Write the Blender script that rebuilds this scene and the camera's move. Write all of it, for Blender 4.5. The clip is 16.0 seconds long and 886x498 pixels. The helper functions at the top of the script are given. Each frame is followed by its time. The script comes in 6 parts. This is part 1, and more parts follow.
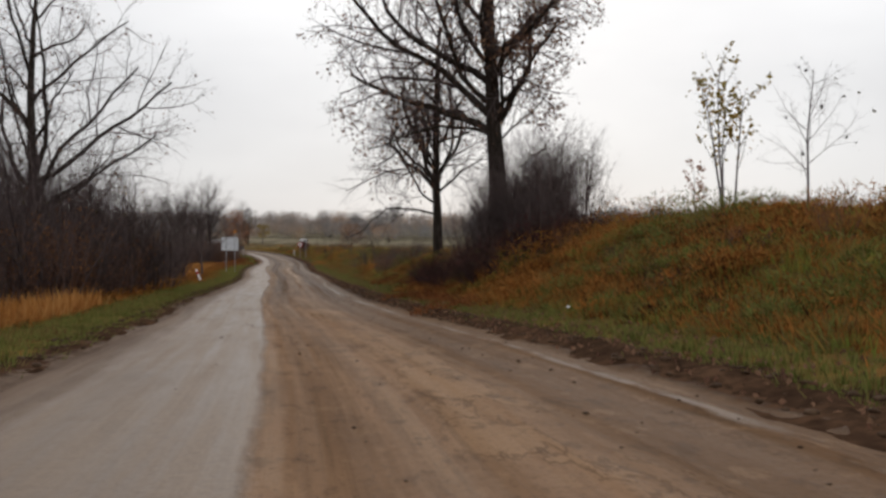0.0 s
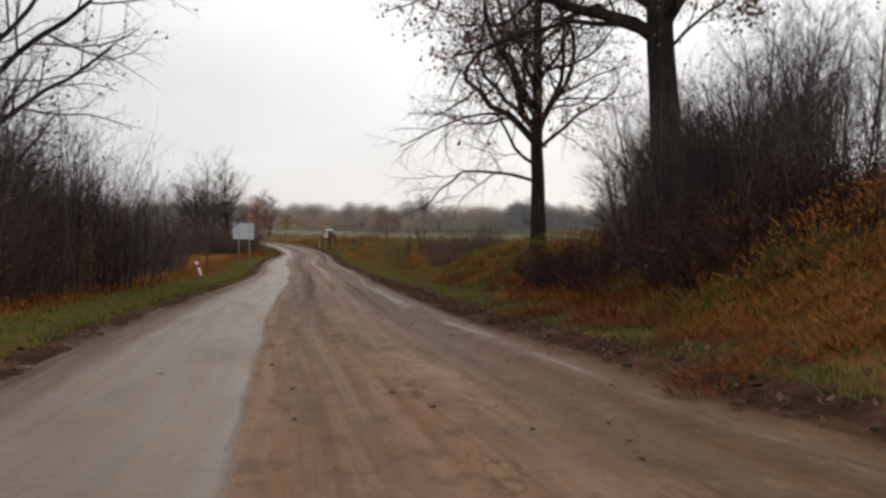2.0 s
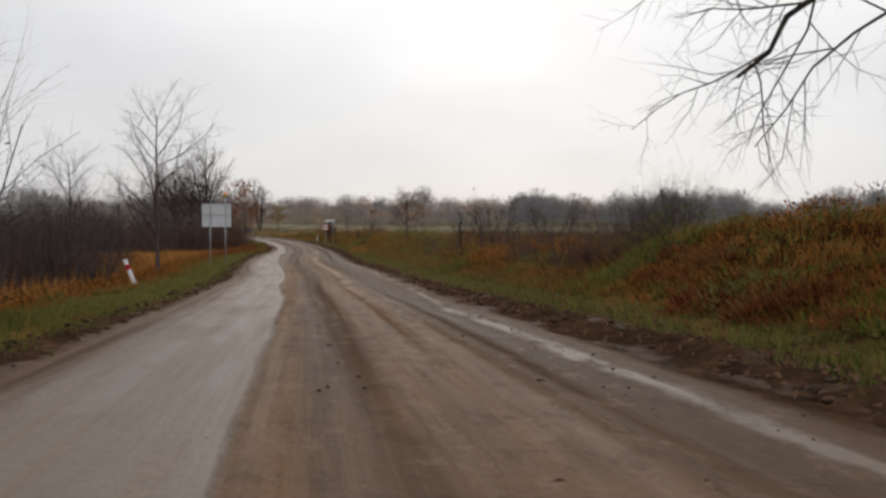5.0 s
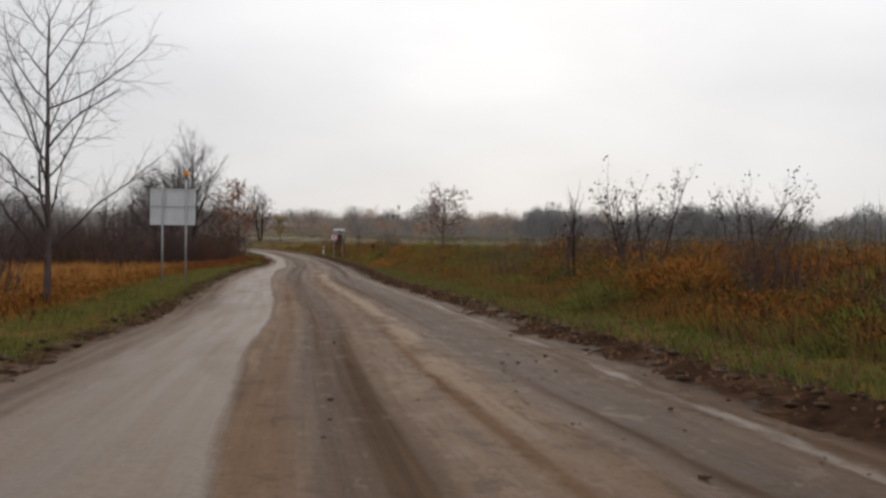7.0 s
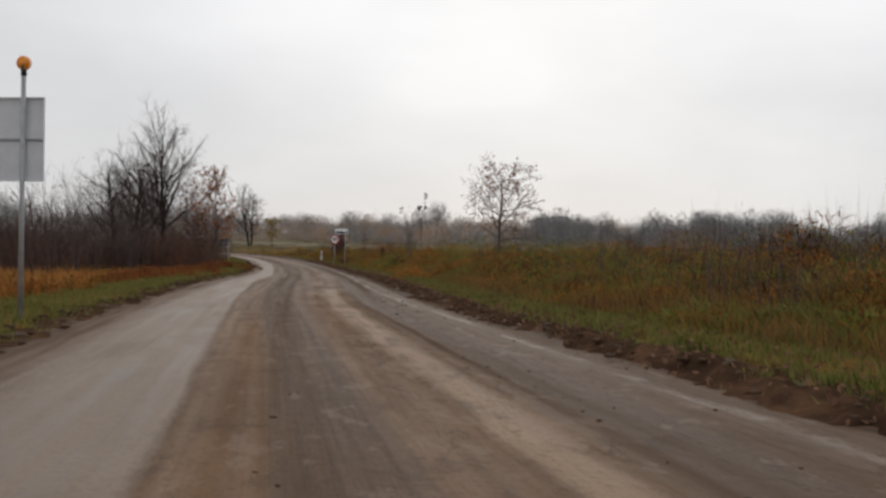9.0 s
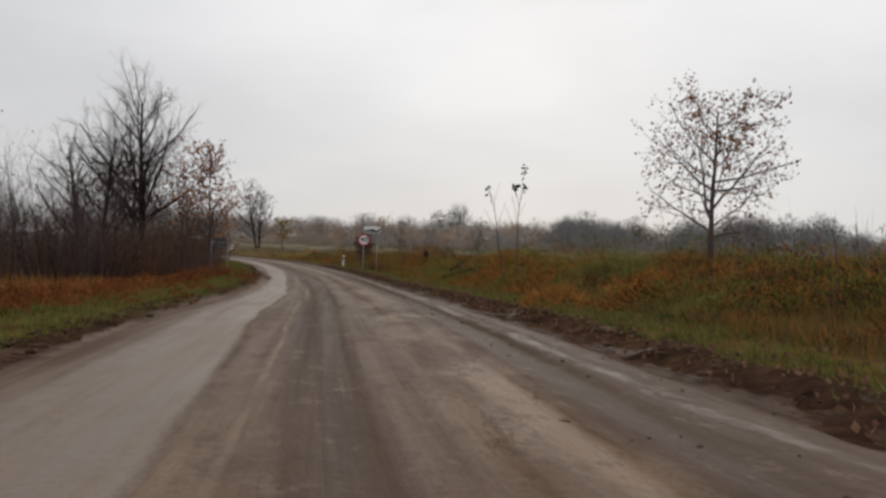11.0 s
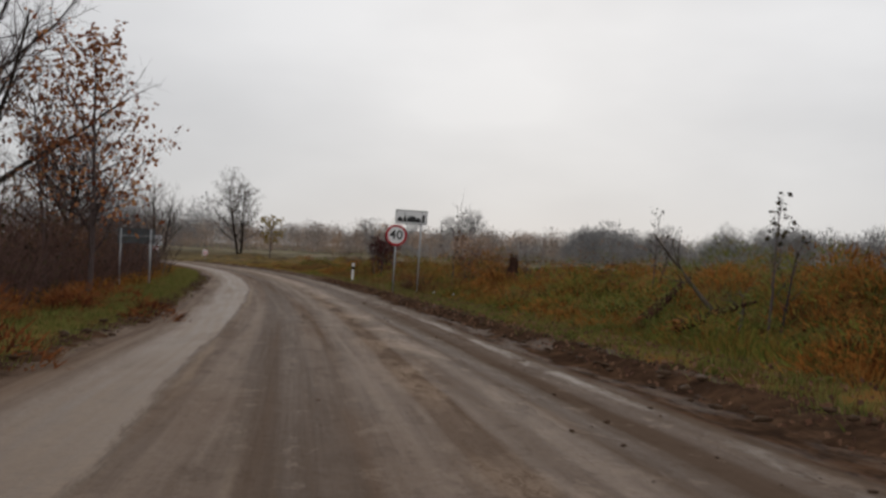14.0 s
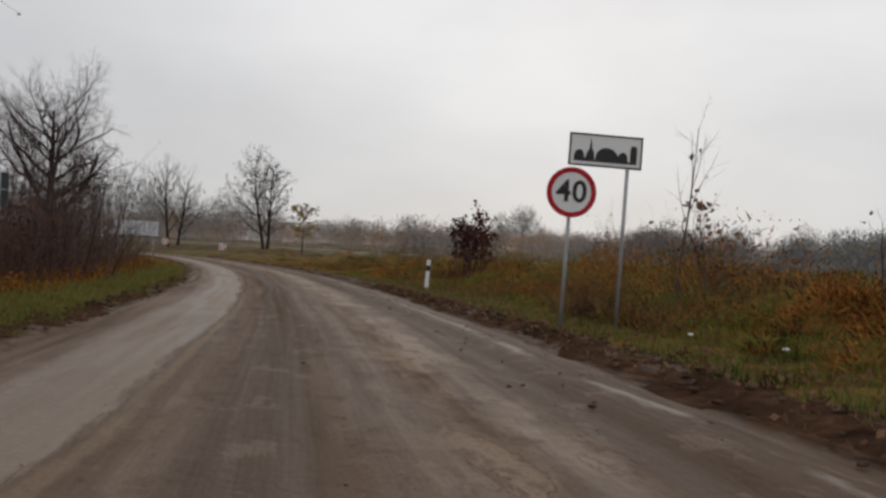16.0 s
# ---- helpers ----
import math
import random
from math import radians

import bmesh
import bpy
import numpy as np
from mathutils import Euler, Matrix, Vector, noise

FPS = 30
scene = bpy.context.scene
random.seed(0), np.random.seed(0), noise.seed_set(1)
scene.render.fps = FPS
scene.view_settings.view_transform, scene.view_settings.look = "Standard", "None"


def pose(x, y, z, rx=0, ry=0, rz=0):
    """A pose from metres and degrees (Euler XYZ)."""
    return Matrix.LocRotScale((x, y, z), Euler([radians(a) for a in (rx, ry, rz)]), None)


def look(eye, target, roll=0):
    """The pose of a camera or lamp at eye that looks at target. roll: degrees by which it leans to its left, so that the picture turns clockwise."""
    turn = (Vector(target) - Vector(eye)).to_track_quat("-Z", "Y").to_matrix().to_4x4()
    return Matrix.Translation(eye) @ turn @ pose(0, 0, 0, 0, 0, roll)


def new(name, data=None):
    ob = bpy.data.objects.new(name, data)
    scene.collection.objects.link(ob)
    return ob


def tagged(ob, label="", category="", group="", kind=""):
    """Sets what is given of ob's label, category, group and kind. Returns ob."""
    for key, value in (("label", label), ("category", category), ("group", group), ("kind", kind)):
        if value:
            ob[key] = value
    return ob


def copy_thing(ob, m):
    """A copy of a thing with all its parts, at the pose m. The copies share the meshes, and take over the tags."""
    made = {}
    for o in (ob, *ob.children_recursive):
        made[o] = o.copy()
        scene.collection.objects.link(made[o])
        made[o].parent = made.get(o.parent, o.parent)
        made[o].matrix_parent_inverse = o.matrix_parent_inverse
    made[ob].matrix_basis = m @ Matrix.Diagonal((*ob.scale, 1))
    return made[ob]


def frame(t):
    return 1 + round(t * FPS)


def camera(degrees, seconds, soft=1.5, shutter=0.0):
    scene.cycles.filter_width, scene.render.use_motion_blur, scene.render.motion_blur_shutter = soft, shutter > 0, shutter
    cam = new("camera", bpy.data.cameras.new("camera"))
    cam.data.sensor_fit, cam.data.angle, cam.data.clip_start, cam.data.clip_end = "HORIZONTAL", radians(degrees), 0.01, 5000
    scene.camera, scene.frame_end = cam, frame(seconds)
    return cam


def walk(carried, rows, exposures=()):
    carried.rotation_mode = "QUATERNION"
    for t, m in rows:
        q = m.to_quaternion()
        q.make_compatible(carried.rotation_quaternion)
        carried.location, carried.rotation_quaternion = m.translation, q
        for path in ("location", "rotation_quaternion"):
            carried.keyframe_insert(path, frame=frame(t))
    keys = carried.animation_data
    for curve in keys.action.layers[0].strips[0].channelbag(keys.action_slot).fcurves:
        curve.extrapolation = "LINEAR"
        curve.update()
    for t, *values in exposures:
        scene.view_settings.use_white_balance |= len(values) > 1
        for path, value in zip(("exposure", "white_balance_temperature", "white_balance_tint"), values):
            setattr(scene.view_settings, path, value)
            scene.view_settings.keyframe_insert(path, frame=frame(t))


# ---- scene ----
cam = camera(49.2, 16.0, soft=2.8)
PATH = [
    (0, (0.247, 1.307, 1.355), (0.245, 3.307, 1.315), 0.2),
    (0.5, (-0.306, 5.302, 1.199), (-0.329, 7.302, 1.155), 0.2),
    (1, (-0.936, 9.24, 1.034), (-0.974, 11.239, 0.985), 0.3),
    (1.5, (-1.626, 13.019, 0.864), (-1.667, 15.018, 0.811), 0.4),
    (2, (-2.332, 16.757, 0.683), (-2.383, 18.756, 0.631), 0.5),
    (2.5, (-2.966, 20.264, 0.501), (-3.028, 22.263, 0.452), 0.6),
    (3, (-3.608, 23.656, 0.332), (-3.678, 25.654, 0.287), 0.5),
    (3.5, (-4.246, 27.01, 0.183), (-4.312, 29.008, 0.133), 0.4),
    (4, (-5.027, 30.592, 0.068), (-5.07, 32.591, 0.011), 0.1),
    (4.5, (-5.666, 34.246, -0.046), (-5.697, 36.245, -0.106), 0.1),
    (5, (-6.336, 38.163, -0.179), (-6.372, 40.162, -0.24), 0.1),
    (5.2, (-6.618, 39.859, -0.238), (-6.649, 41.858, -0.296), 0.1),
    (7.3, (-9.701, 58.99, -0.914), (-9.745, 60.989, -0.941), 0.8),
    (7.5, (-9.984, 60.819, -0.977), (-10.022, 62.819, -1.008), 0.8),
    (8, (-10.847, 65.419, -1.126), (-10.866, 67.419, -1.158), 0.7),
    (8.5, (-11.514, 69.825, -1.256), (-11.528, 71.825, -1.286), 0.8),
    (9, (-12.249, 74.288, -1.363), (-12.283, 76.287, -1.374), 1.0),
    (11.3, (-16.474, 95.556, -1.64), (-16.529, 97.555, -1.64), 1.5),
    (11.5, (-16.765, 97.425, -1.657), (-16.822, 99.425, -1.656), 1.6),
    (12, (-17.37, 102.133, -1.684), (-17.432, 104.132, -1.682), 2.0),
    (12.5, (-18.147, 106.787, -1.741), (-18.201, 108.786, -1.737), 2.0),
    (13, (-18.969, 111.764, -1.822), (-19.024, 113.764, -1.811), 2.1),
    (13.5, (-19.617, 116.733, -1.921), (-19.675, 118.732, -1.901), 2.1),
    (14, (-20.439, 121.781, -2.026), (-20.486, 123.78, -2.003), 2.3),
    (14.5, (-21.209, 126.929, -2.126), (-21.263, 128.928, -2.102), 2.5),
    (15, (-22.153, 132.241, -2.209), (-22.214, 134.24, -2.186), 2.7),
    (15.5, (-23.064, 137.331, -2.273), (-23.148, 139.329, -2.254), 2.8),
    (16, (-24.112, 142.616, -2.327), (-24.234, 144.612, -2.306), 3.0),
]
walk(cam, [(t, look(eye, target, roll)) for t, eye, target, roll in PATH], [(0, 0.17), (1.5, 0.24), (3.5, 0.23), (5, 0.14), (8, 0.1), (12, -0.09), (16, -0.14)])

# ---------------------------------------------------------------- light
SUN_AZ, SUN_EL = 5.0, 19.0
world = bpy.data.worlds.new("overcast_sky")
scene.world = world
world.use_nodes = True
wn, wl = world.node_tree.nodes, world.node_tree.links
wn.clear()
w_out = wn.new("ShaderNodeOutputWorld")
w_bg = wn.new("ShaderNodeBackground")
w_sky = wn.new("ShaderNodeTexSky")
w_sky.sky_type = "NISHITA"
w_sky.sun_disc = False
w_sky.sun_elevation = radians(SUN_EL)
w_sky.sun_rotation = radians(SUN_AZ)
w_co = wn.new("ShaderNodeTexCoord")
w_map = wn.new("ShaderNodeMapping")
w_map.inputs["Scale"].default_value = (1.0, 1.0, 2.6)
w_noise = wn.new("ShaderNodeTexNoise")
w_noise.inputs["Scale"].default_value = 3.4
w_noise.inputs["Detail"].default_value = 4.0
w_noise.inputs["Roughness"].default_value = 0.45
w_ramp = wn.new("ShaderNodeValToRGB")
w_ramp.color_ramp.elements[0].position, w_ramp.color_ramp.elements[0].color = 0.34, (0.66, 0.663, 0.681, 1)
w_ramp.color_ramp.elements[1].position, w_ramp.color_ramp.elements[1].color = 0.66, (0.775, 0.776, 0.79, 1)
w_dot = wn.new("ShaderNodeVectorMath")
w_dot.operation = "DOT_PRODUCT"
SUN_WAY = Vector((math.sin(radians(SUN_AZ)) * math.cos(radians(SUN_EL)), math.cos(radians(SUN_AZ)) * math.cos(radians(SUN_EL)), math.sin(radians(SUN_EL))))
w_dot.inputs[1].default_value = SUN_WAY
w_glow = wn.new("ShaderNodeMapRange")
w_glow.interpolation_type = "SMOOTHERSTEP"
for key, value in (("From Min", 0.87), ("From Max", 1.0), ("To Min", 0.0), ("To Max", 0.11)):
    w_glow.inputs[key].default_value = value
w_add = wn.new("ShaderNodeMix")
w_add.data_type, w_add.blend_type = "RGBA", "ADD"
w_add.inputs["Factor"].default_value = 1.0
w_mix = wn.new("ShaderNodeMix")
w_mix.data_type = "RGBA"
w_mix.inputs["Factor"].default_value = 0.003
wl.new(w_co.outputs["Generated"], w_map.inputs["Vector"])
wl.new(w_map.outputs["Vector"], w_noise.inputs["Vector"])
wl.new(w_noise.outputs["Fac"], w_ramp.inputs["Fac"])
wl.new(w_co.outputs["Generated"], w_dot.inputs[0])
wl.new(w_dot.outputs["Value"], w_glow.inputs["Value"])
w_sep = wn.new("ShaderNodeSeparateXYZ")
w_low = wn.new("ShaderNodeMapRange")
w_low.interpolation_type = "SMOOTHSTEP"
for key, value in (("From Min", -0.02), ("From Max", 0.26), ("To Min", 0.82), ("To Max", 1.0)):
    w_low.inputs[key].default_value = value
w_dim = wn.new("ShaderNodeMix")
w_dim.data_type, w_dim.blend_type = "RGBA", "MULTIPLY"
w_dim.inputs["Factor"].default_value = 1.0
wl.new(w_co.outputs["Generated"], w_sep.inputs["Vector"])
wl.new(w_sep.outputs["Z"], w_low.inputs["Value"])
wl.new(w_ramp.outputs["Color"], w_dim.inputs["A"])
wl.new(w_low.outputs["Result"], w_dim.inputs["B"])
wl.new(w_dim.outputs["Result"], w_add.inputs["A"])
wl.new(w_glow.outputs["Result"], w_add.inputs["B"])
wl.new(w_add.outputs["Result"], w_mix.inputs["A"])
wl.new(w_sky.outputs["Color"], w_mix.inputs["B"])
wl.new(w_mix.outputs["Result"], w_bg.inputs["Color"])
wl.new(w_bg.outputs["Background"], w_out.inputs["Surface"])
w_bg.inputs["Strength"].default_value = 0.99

sun = new("sun", bpy.data.lights.new("sun", "SUN"))
sun.data.energy, sun.data.angle, sun.data.color = 0.5, radians(25), (1.0, 0.97, 0.94)
sun.matrix_world = look(SUN_WAY * 100, (0, 0, 0))


# ---------------------------------------------------------------- materials
def material(name, stops, scale=8.0, detail=5.0, rough=(0.75, 0.95), bump=0.3, bump_scale=None, coord="Object", stretch=(1, 1, 1), island=0.0, big=None, spec=0.0, metal=0.0):
    """A surface whose colour runs over stops by noise; island mixes in a value per loose piece, big a second, wide noise."""
    m = bpy.data.materials.new(name)
    m.use_nodes = True
    n, l = m.node_tree.nodes, m.node_tree.links
    bsdf = n["Principled BSDF"]
    tc = n.new("ShaderNodeTexCoord")
    mp = n.new("ShaderNodeMapping")
    mp.inputs["Scale"].default_value = stretch
    l.new(tc.outputs[coord], mp.inputs["Vector"])
    ns = n.new("ShaderNodeTexNoise")
    ns.inputs["Scale"].default_value, ns.inputs["Detail"].default_value = scale, detail
    ns.inputs["Roughness"].default_value = 0.6
    l.new(mp.outputs["Vector"], ns.inputs["Vector"])
    fac = ns.outputs["Fac"]
    if big:
        nb = n.new("ShaderNodeTexNoise")
        nb.inputs["Scale"].default_value, nb.inputs["Detail"].default_value = big, 3.0
        l.new(tc.outputs["Object"], nb.inputs["Vector"])
        mx = n.new("ShaderNodeMix")
        mx.inputs["Factor"].default_value = 0.5
        l.new(fac, mx.inputs["A"])
        l.new(nb.outputs["Fac"], mx.inputs["B"])
        fac = mx.outputs["Result"]
    if island:
        geo = n.new("ShaderNodeNewGeometry")
        mi = n.new("ShaderNodeMix")
        mi.inputs["Factor"].default_value = island
        l.new(fac, mi.inputs["A"])
        l.new(geo.outputs["Random Per Island"], mi.inputs["B"])
        fac = mi.outputs["Result"]
    ramp = n.new("ShaderNodeValToRGB")
    els = ramp.color_ramp.elements
    while len(els) < len(stops):
        els.new(0.5)
    for e, (p, c) in zip(els, stops):
        e.position, e.color = p, (*c, 1)
    l.new(fac, ramp.inputs["Fac"])
    l.new(ramp.outputs["Color"], bsdf.inputs["Base Color"])
    rr = n.new("ShaderNodeMapRange")
    rr.inputs["To Min"].default_value, rr.inputs["To Max"].default_value = rough
    l.new(ns.outputs["Fac"], rr.inputs["Value"])
    l.new(rr.outputs["Result"], bsdf.inputs["Roughness"])
    bsdf.inputs["Metallic"].default_value = metal
    bsdf.inputs["Specular IOR Level"].default_value = spec
    if bump:
        bp = n.new("ShaderNodeBump")
        bp.inputs["Strength"].default_value, bp.inputs["Distance"].default_value = bump, 0.02
        if bump_scale:
            n2 = n.new("ShaderNodeTexNoise")
            n2.inputs["Scale"].default_value, n2.inputs["Detail"].default_value = bump_scale, 6.0
            l.new(mp.outputs["Vector"], n2.inputs["Vector"])
            l.new(n2.outputs["Fac"], bp.inputs["Height"])
        else:
            l.new(ns.outputs["Fac"], bp.inputs["Height"])
        l.new(bp.outputs["Normal"], bsdf.inputs["Normal"])
    return m


BARK = material("grey_brown_bark", [(0.3, (0.02, 0.016, 0.014)), (0.55, (0.044, 0.035, 0.029)), (0.75, (0.085, 0.073, 0.06))], scale=9, stretch=(1, 1, 0.25), bump=0.8)
TWIG = material("dark_twig_bark", [(0.3, (0.0517, 0.0391, 0.0379)), (0.7, (0.138, 0.106, 0.101))], scale=3, bump=0, island=0.5)
TWIG_DARK = material("blackish_bramble_bark", [(0.25, (0.024, 0.016, 0.014)), (0.75, (0.075, 0.05, 0.044))], scale=2, bump=0, island=0.5)
TWIG_RED = material("reddish_twig_bark", [(0.25, (0.07, 0.0406, 0.035)), (0.75, (0.175, 0.108, 0.0896))], scale=2, bump=0, island=0.5)
# For trees beyond the bend: distance haze lightens the bark colour itself.
TWIG_HAZED = material("twig_bark_with_haze_tint", [(0.25, (0.12, 0.105, 0.095)), (0.75, (0.24, 0.215, 0.2))], scale=2, bump=0, island=0.5)
LEAF_BROWN = material("withered_brown_leaf", [(0.2, (0.10, 0.055, 0.04)), (0.5, (0.19, 0.10, 0.065)), (0.8, (0.27, 0.16, 0.10))], scale=2, bump=0, island=0.7, rough=(0.5, 0.8))
LEAF_YELLOW = material("yellow_autumn_leaf", [(0.2, (0.16, 0.12, 0.03)), (0.5, (0.30, 0.23, 0.06)), (0.8, (0.36, 0.22, 0.07))], scale=2, bump=0, island=0.7, rough=(0.5, 0.8))
LEAF_RED = material("rust_red_autumn_leaf", [(0.2, (0.15, 0.052, 0.03)), (0.5, (0.3, 0.115, 0.055)), (0.8, (0.42, 0.2, 0.09))], scale=2, bump=0, island=0.7, rough=(0.5, 0.8))
LEAF_TAN = material("tan_oak_leaf", [(0.2, (0.13, 0.062, 0.034)), (0.5, (0.24, 0.115, 0.06)), (0.8, (0.34, 0.18, 0.1))], scale=2, bump=0, island=0.7, rough=(0.5, 0.8))
LEAF_RUST = material("dull_rust_leaf", [(0.2, (0.084, 0.0396, 0.024)), (0.5, (0.18, 0.084, 0.042)), (0.8, (0.312, 0.15, 0.066))], scale=2, bump=0, island=0.7, rough=(0.5, 0.8))
LEAF_DARKRED = material("dark_wine_red_leaf", [(0.2, (0.05, 0.02, 0.02)), (0.8, (0.13, 0.055, 0.05))], scale=2, bump=0, island=0.7, rough=(0.5, 0.8))
LEAF_PINK = material("pale_salmon_leaf", [(0.2, (0.35, 0.2, 0.14)), (0.8, (0.5, 0.33, 0.26))], scale=2, bump=0, island=0.7, rough=(0.5, 0.8))
LEAF_DARK = material("dark_withered_leaf", [(0.2, (0.03, 0.026, 0.018)), (0.8, (0.10, 0.08, 0.045))], scale=2, bump=0, island=0.7, rough=(0.5, 0.8))
LEAF_OLIVE = material("olive_autumn_leaf", [(0.2, (0.07, 0.08, 0.018)), (0.5, (0.13, 0.125, 0.03)), (0.8, (0.24, 0.15, 0.04))], scale=2, bump=0, island=0.7, rough=(0.5, 0.8))
GRASS = material("green_verge_grass", [(0.34, (0.0633, 0.069, 0.0184)), (0.44, (0.132, 0.149, 0.0368)), (0.53, (0.201, 0.213, 0.0633)), (0.6, (0.23, 0.178, 0.069)), (0.68, (0.127, 0.0713, 0.0299))], scale=0.9, bump=0, island=0.3)
WEED = material("rust_brown_dead_weeds", [(0.36, (0.0297, 0.0149, 0.00945)), (0.43, (0.101, 0.0419, 0.0149)), (0.49, (0.27, 0.0999, 0.0257)), (0.55, (0.459, 0.189, 0.0473)), (0.59, (0.203, 0.108, 0.0324)), (0.65, (0.0945, 0.0945, 0.0243))], scale=0.45, detail=4, bump=0, island=0.25)
BANKGRASS = material("rust_and_olive_bank_grass", [(0.36, (0.0455, 0.0234, 0.0117)), (0.42, (0.195, 0.078, 0.0221)), (0.47, (0.403, 0.169, 0.0416)), (0.51, (0.247, 0.176, 0.0442)), (0.55, (0.143, 0.163, 0.0351)), (0.63, (0.221, 0.267, 0.0546))], scale=0.32, detail=4, bump=0, island=0.22)
HUMPGRASS = material("green_and_rust_hummock_grass", [(0.36, (0.054, 0.054, 0.0162)), (0.42, (0.121, 0.149, 0.0297)), (0.48, (0.203, 0.209, 0.0486)), (0.53, (0.324, 0.196, 0.054)), (0.58, (0.27, 0.115, 0.0351)), (0.65, (0.0945, 0.0486, 0.0203))], scale=0.3, detail=4, bump=0, island=0.22)
BRACKEN = material("rust_red_bracken", [(0.36, (0.072, 0.0264, 0.0144)), (0.47, (0.192, 0.066, 0.0264)), (0.56, (0.324, 0.12, 0.0432)), (0.64, (0.168, 0.084, 0.036))], scale=0.8, detail=4, bump=0, island=0.3)
REED = material("orange_dry_reed", [(0.34, (0.24, 0.095, 0.027)), (0.5, (0.43, 0.19, 0.053)), (0.66, (0.5, 0.275, 0.1))], scale=0.5, detail=3, bump=0, island=0.35)
RUSTGRASS = material("rust_dead_grass", [(0.36, (0.106, 0.0403, 0.0146)), (0.46, (0.302, 0.118, 0.0314)), (0.55, (0.47, 0.207, 0.056)), (0.64, (0.246, 0.146, 0.047))], scale=0.8, detail=4, bump=0, island=0.3)
BRUSH = material("dark_brown_brush", [(0.36, (0.0688, 0.0413, 0.025)), (0.44, (0.15, 0.0875, 0.0425)), (0.5, (0.25, 0.131, 0.0525)), (0.55, (0.35, 0.175, 0.06)), (0.6, (0.188, 0.169, 0.0525)), (0.67, (0.119, 0.0938, 0.0425))], scale=0.3, detail=4, bump=0, island=0.3)
SOIL = material("damp_weedy_soil", [(0.36, (0.03, 0.018, 0.009)), (0.45, (0.085, 0.05, 0.018)), (0.52, (0.13, 0.095, 0.028)), (0.58, (0.19, 0.092, 0.03)), (0.66, (0.10, 0.068, 0.027))], scale=1.3, bump=0.8, bump_scale=7, big=0.3)


def let_through(m, share):
    """Thin blades and leaves pass on part of the light that falls on their other side."""
    n, l = m.node_tree.nodes, m.node_tree.links
    bsdf, out = n["Principled BSDF"], n["Material Output"]
    glow = n.new("ShaderNodeBsdfTranslucent")
    both = n.new("ShaderNodeMixShader")
    both.inputs["Fac"].default_value = share
    l.new(bsdf.inputs["Base Color"].links[0].from_socket, glow.inputs["Color"])
    l.new(bsdf.outputs["BSDF"], both.inputs[1])
    l.new(glow.outputs["BSDF"], both.inputs[2])
    l.new(both.outputs["Shader"], out.inputs["Surface"])


for thin in (GRASS, WEED, BANKGRASS, HUMPGRASS, REED, RUSTGRASS, BRACKEN, BRUSH, LEAF_BROWN, LEAF_YELLOW, LEAF_RED, LEAF_RUST, LEAF_TAN, LEAF_OLIVE, LEAF_PINK):
    let_through(thin, 0.4)


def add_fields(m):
    """Far from the road the ground turns into pale autumn meadow, in wide strips; part of the paleness is haze put into
    the colour.
    """
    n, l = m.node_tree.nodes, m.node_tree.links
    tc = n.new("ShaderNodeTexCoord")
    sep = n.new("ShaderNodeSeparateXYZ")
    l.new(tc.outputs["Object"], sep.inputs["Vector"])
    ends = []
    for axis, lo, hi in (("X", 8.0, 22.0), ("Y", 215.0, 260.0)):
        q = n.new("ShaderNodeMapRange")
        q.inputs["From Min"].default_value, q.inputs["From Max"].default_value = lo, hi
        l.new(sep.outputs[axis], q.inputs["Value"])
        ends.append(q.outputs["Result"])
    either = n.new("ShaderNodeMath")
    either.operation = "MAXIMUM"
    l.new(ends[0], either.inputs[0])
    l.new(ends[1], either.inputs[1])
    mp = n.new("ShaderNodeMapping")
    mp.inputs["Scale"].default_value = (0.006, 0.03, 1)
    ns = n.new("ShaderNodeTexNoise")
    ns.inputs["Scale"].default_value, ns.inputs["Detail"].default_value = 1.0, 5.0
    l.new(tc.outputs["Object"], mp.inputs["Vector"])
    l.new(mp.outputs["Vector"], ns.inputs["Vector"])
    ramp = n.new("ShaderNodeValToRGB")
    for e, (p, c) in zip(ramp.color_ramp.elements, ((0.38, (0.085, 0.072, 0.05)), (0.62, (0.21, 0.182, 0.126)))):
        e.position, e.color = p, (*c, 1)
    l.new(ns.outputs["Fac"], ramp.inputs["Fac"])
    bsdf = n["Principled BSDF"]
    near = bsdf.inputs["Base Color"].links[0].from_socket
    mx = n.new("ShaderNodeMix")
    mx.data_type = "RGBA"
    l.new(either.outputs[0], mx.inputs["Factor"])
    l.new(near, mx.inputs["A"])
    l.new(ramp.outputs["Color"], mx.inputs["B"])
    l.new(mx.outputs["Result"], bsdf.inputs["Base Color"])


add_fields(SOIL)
MUDLUMP = material("brown_mud_clod", [(0.3, (0.038, 0.023, 0.014)), (0.7, (0.11, 0.068, 0.042))], scale=12, bump=0.6, rough=(0.6, 0.9), spec=0.05)
GALV = material("weathered_galvanised_steel", [(0.3, (0.26, 0.268, 0.275)), (0.7, (0.42, 0.43, 0.44))], scale=5, bump=0.05, metal=0.35, rough=(0.4, 0.6), spec=0.5)
BOARDBACK = material("grey_sheet_metal_back", [(0.3, (0.56, 0.58, 0.61)), (0.7, (0.68, 0.7, 0.73))], scale=3, bump=0.03, metal=0.0, rough=(0.45, 0.6), spec=0.5)
DARKBACK = material("dark_weathered_sheet_back", [(0.3, (0.085, 0.095, 0.1)), (0.7, (0.13, 0.14, 0.145))], scale=3, bump=0.03, rough=(0.5, 0.7))
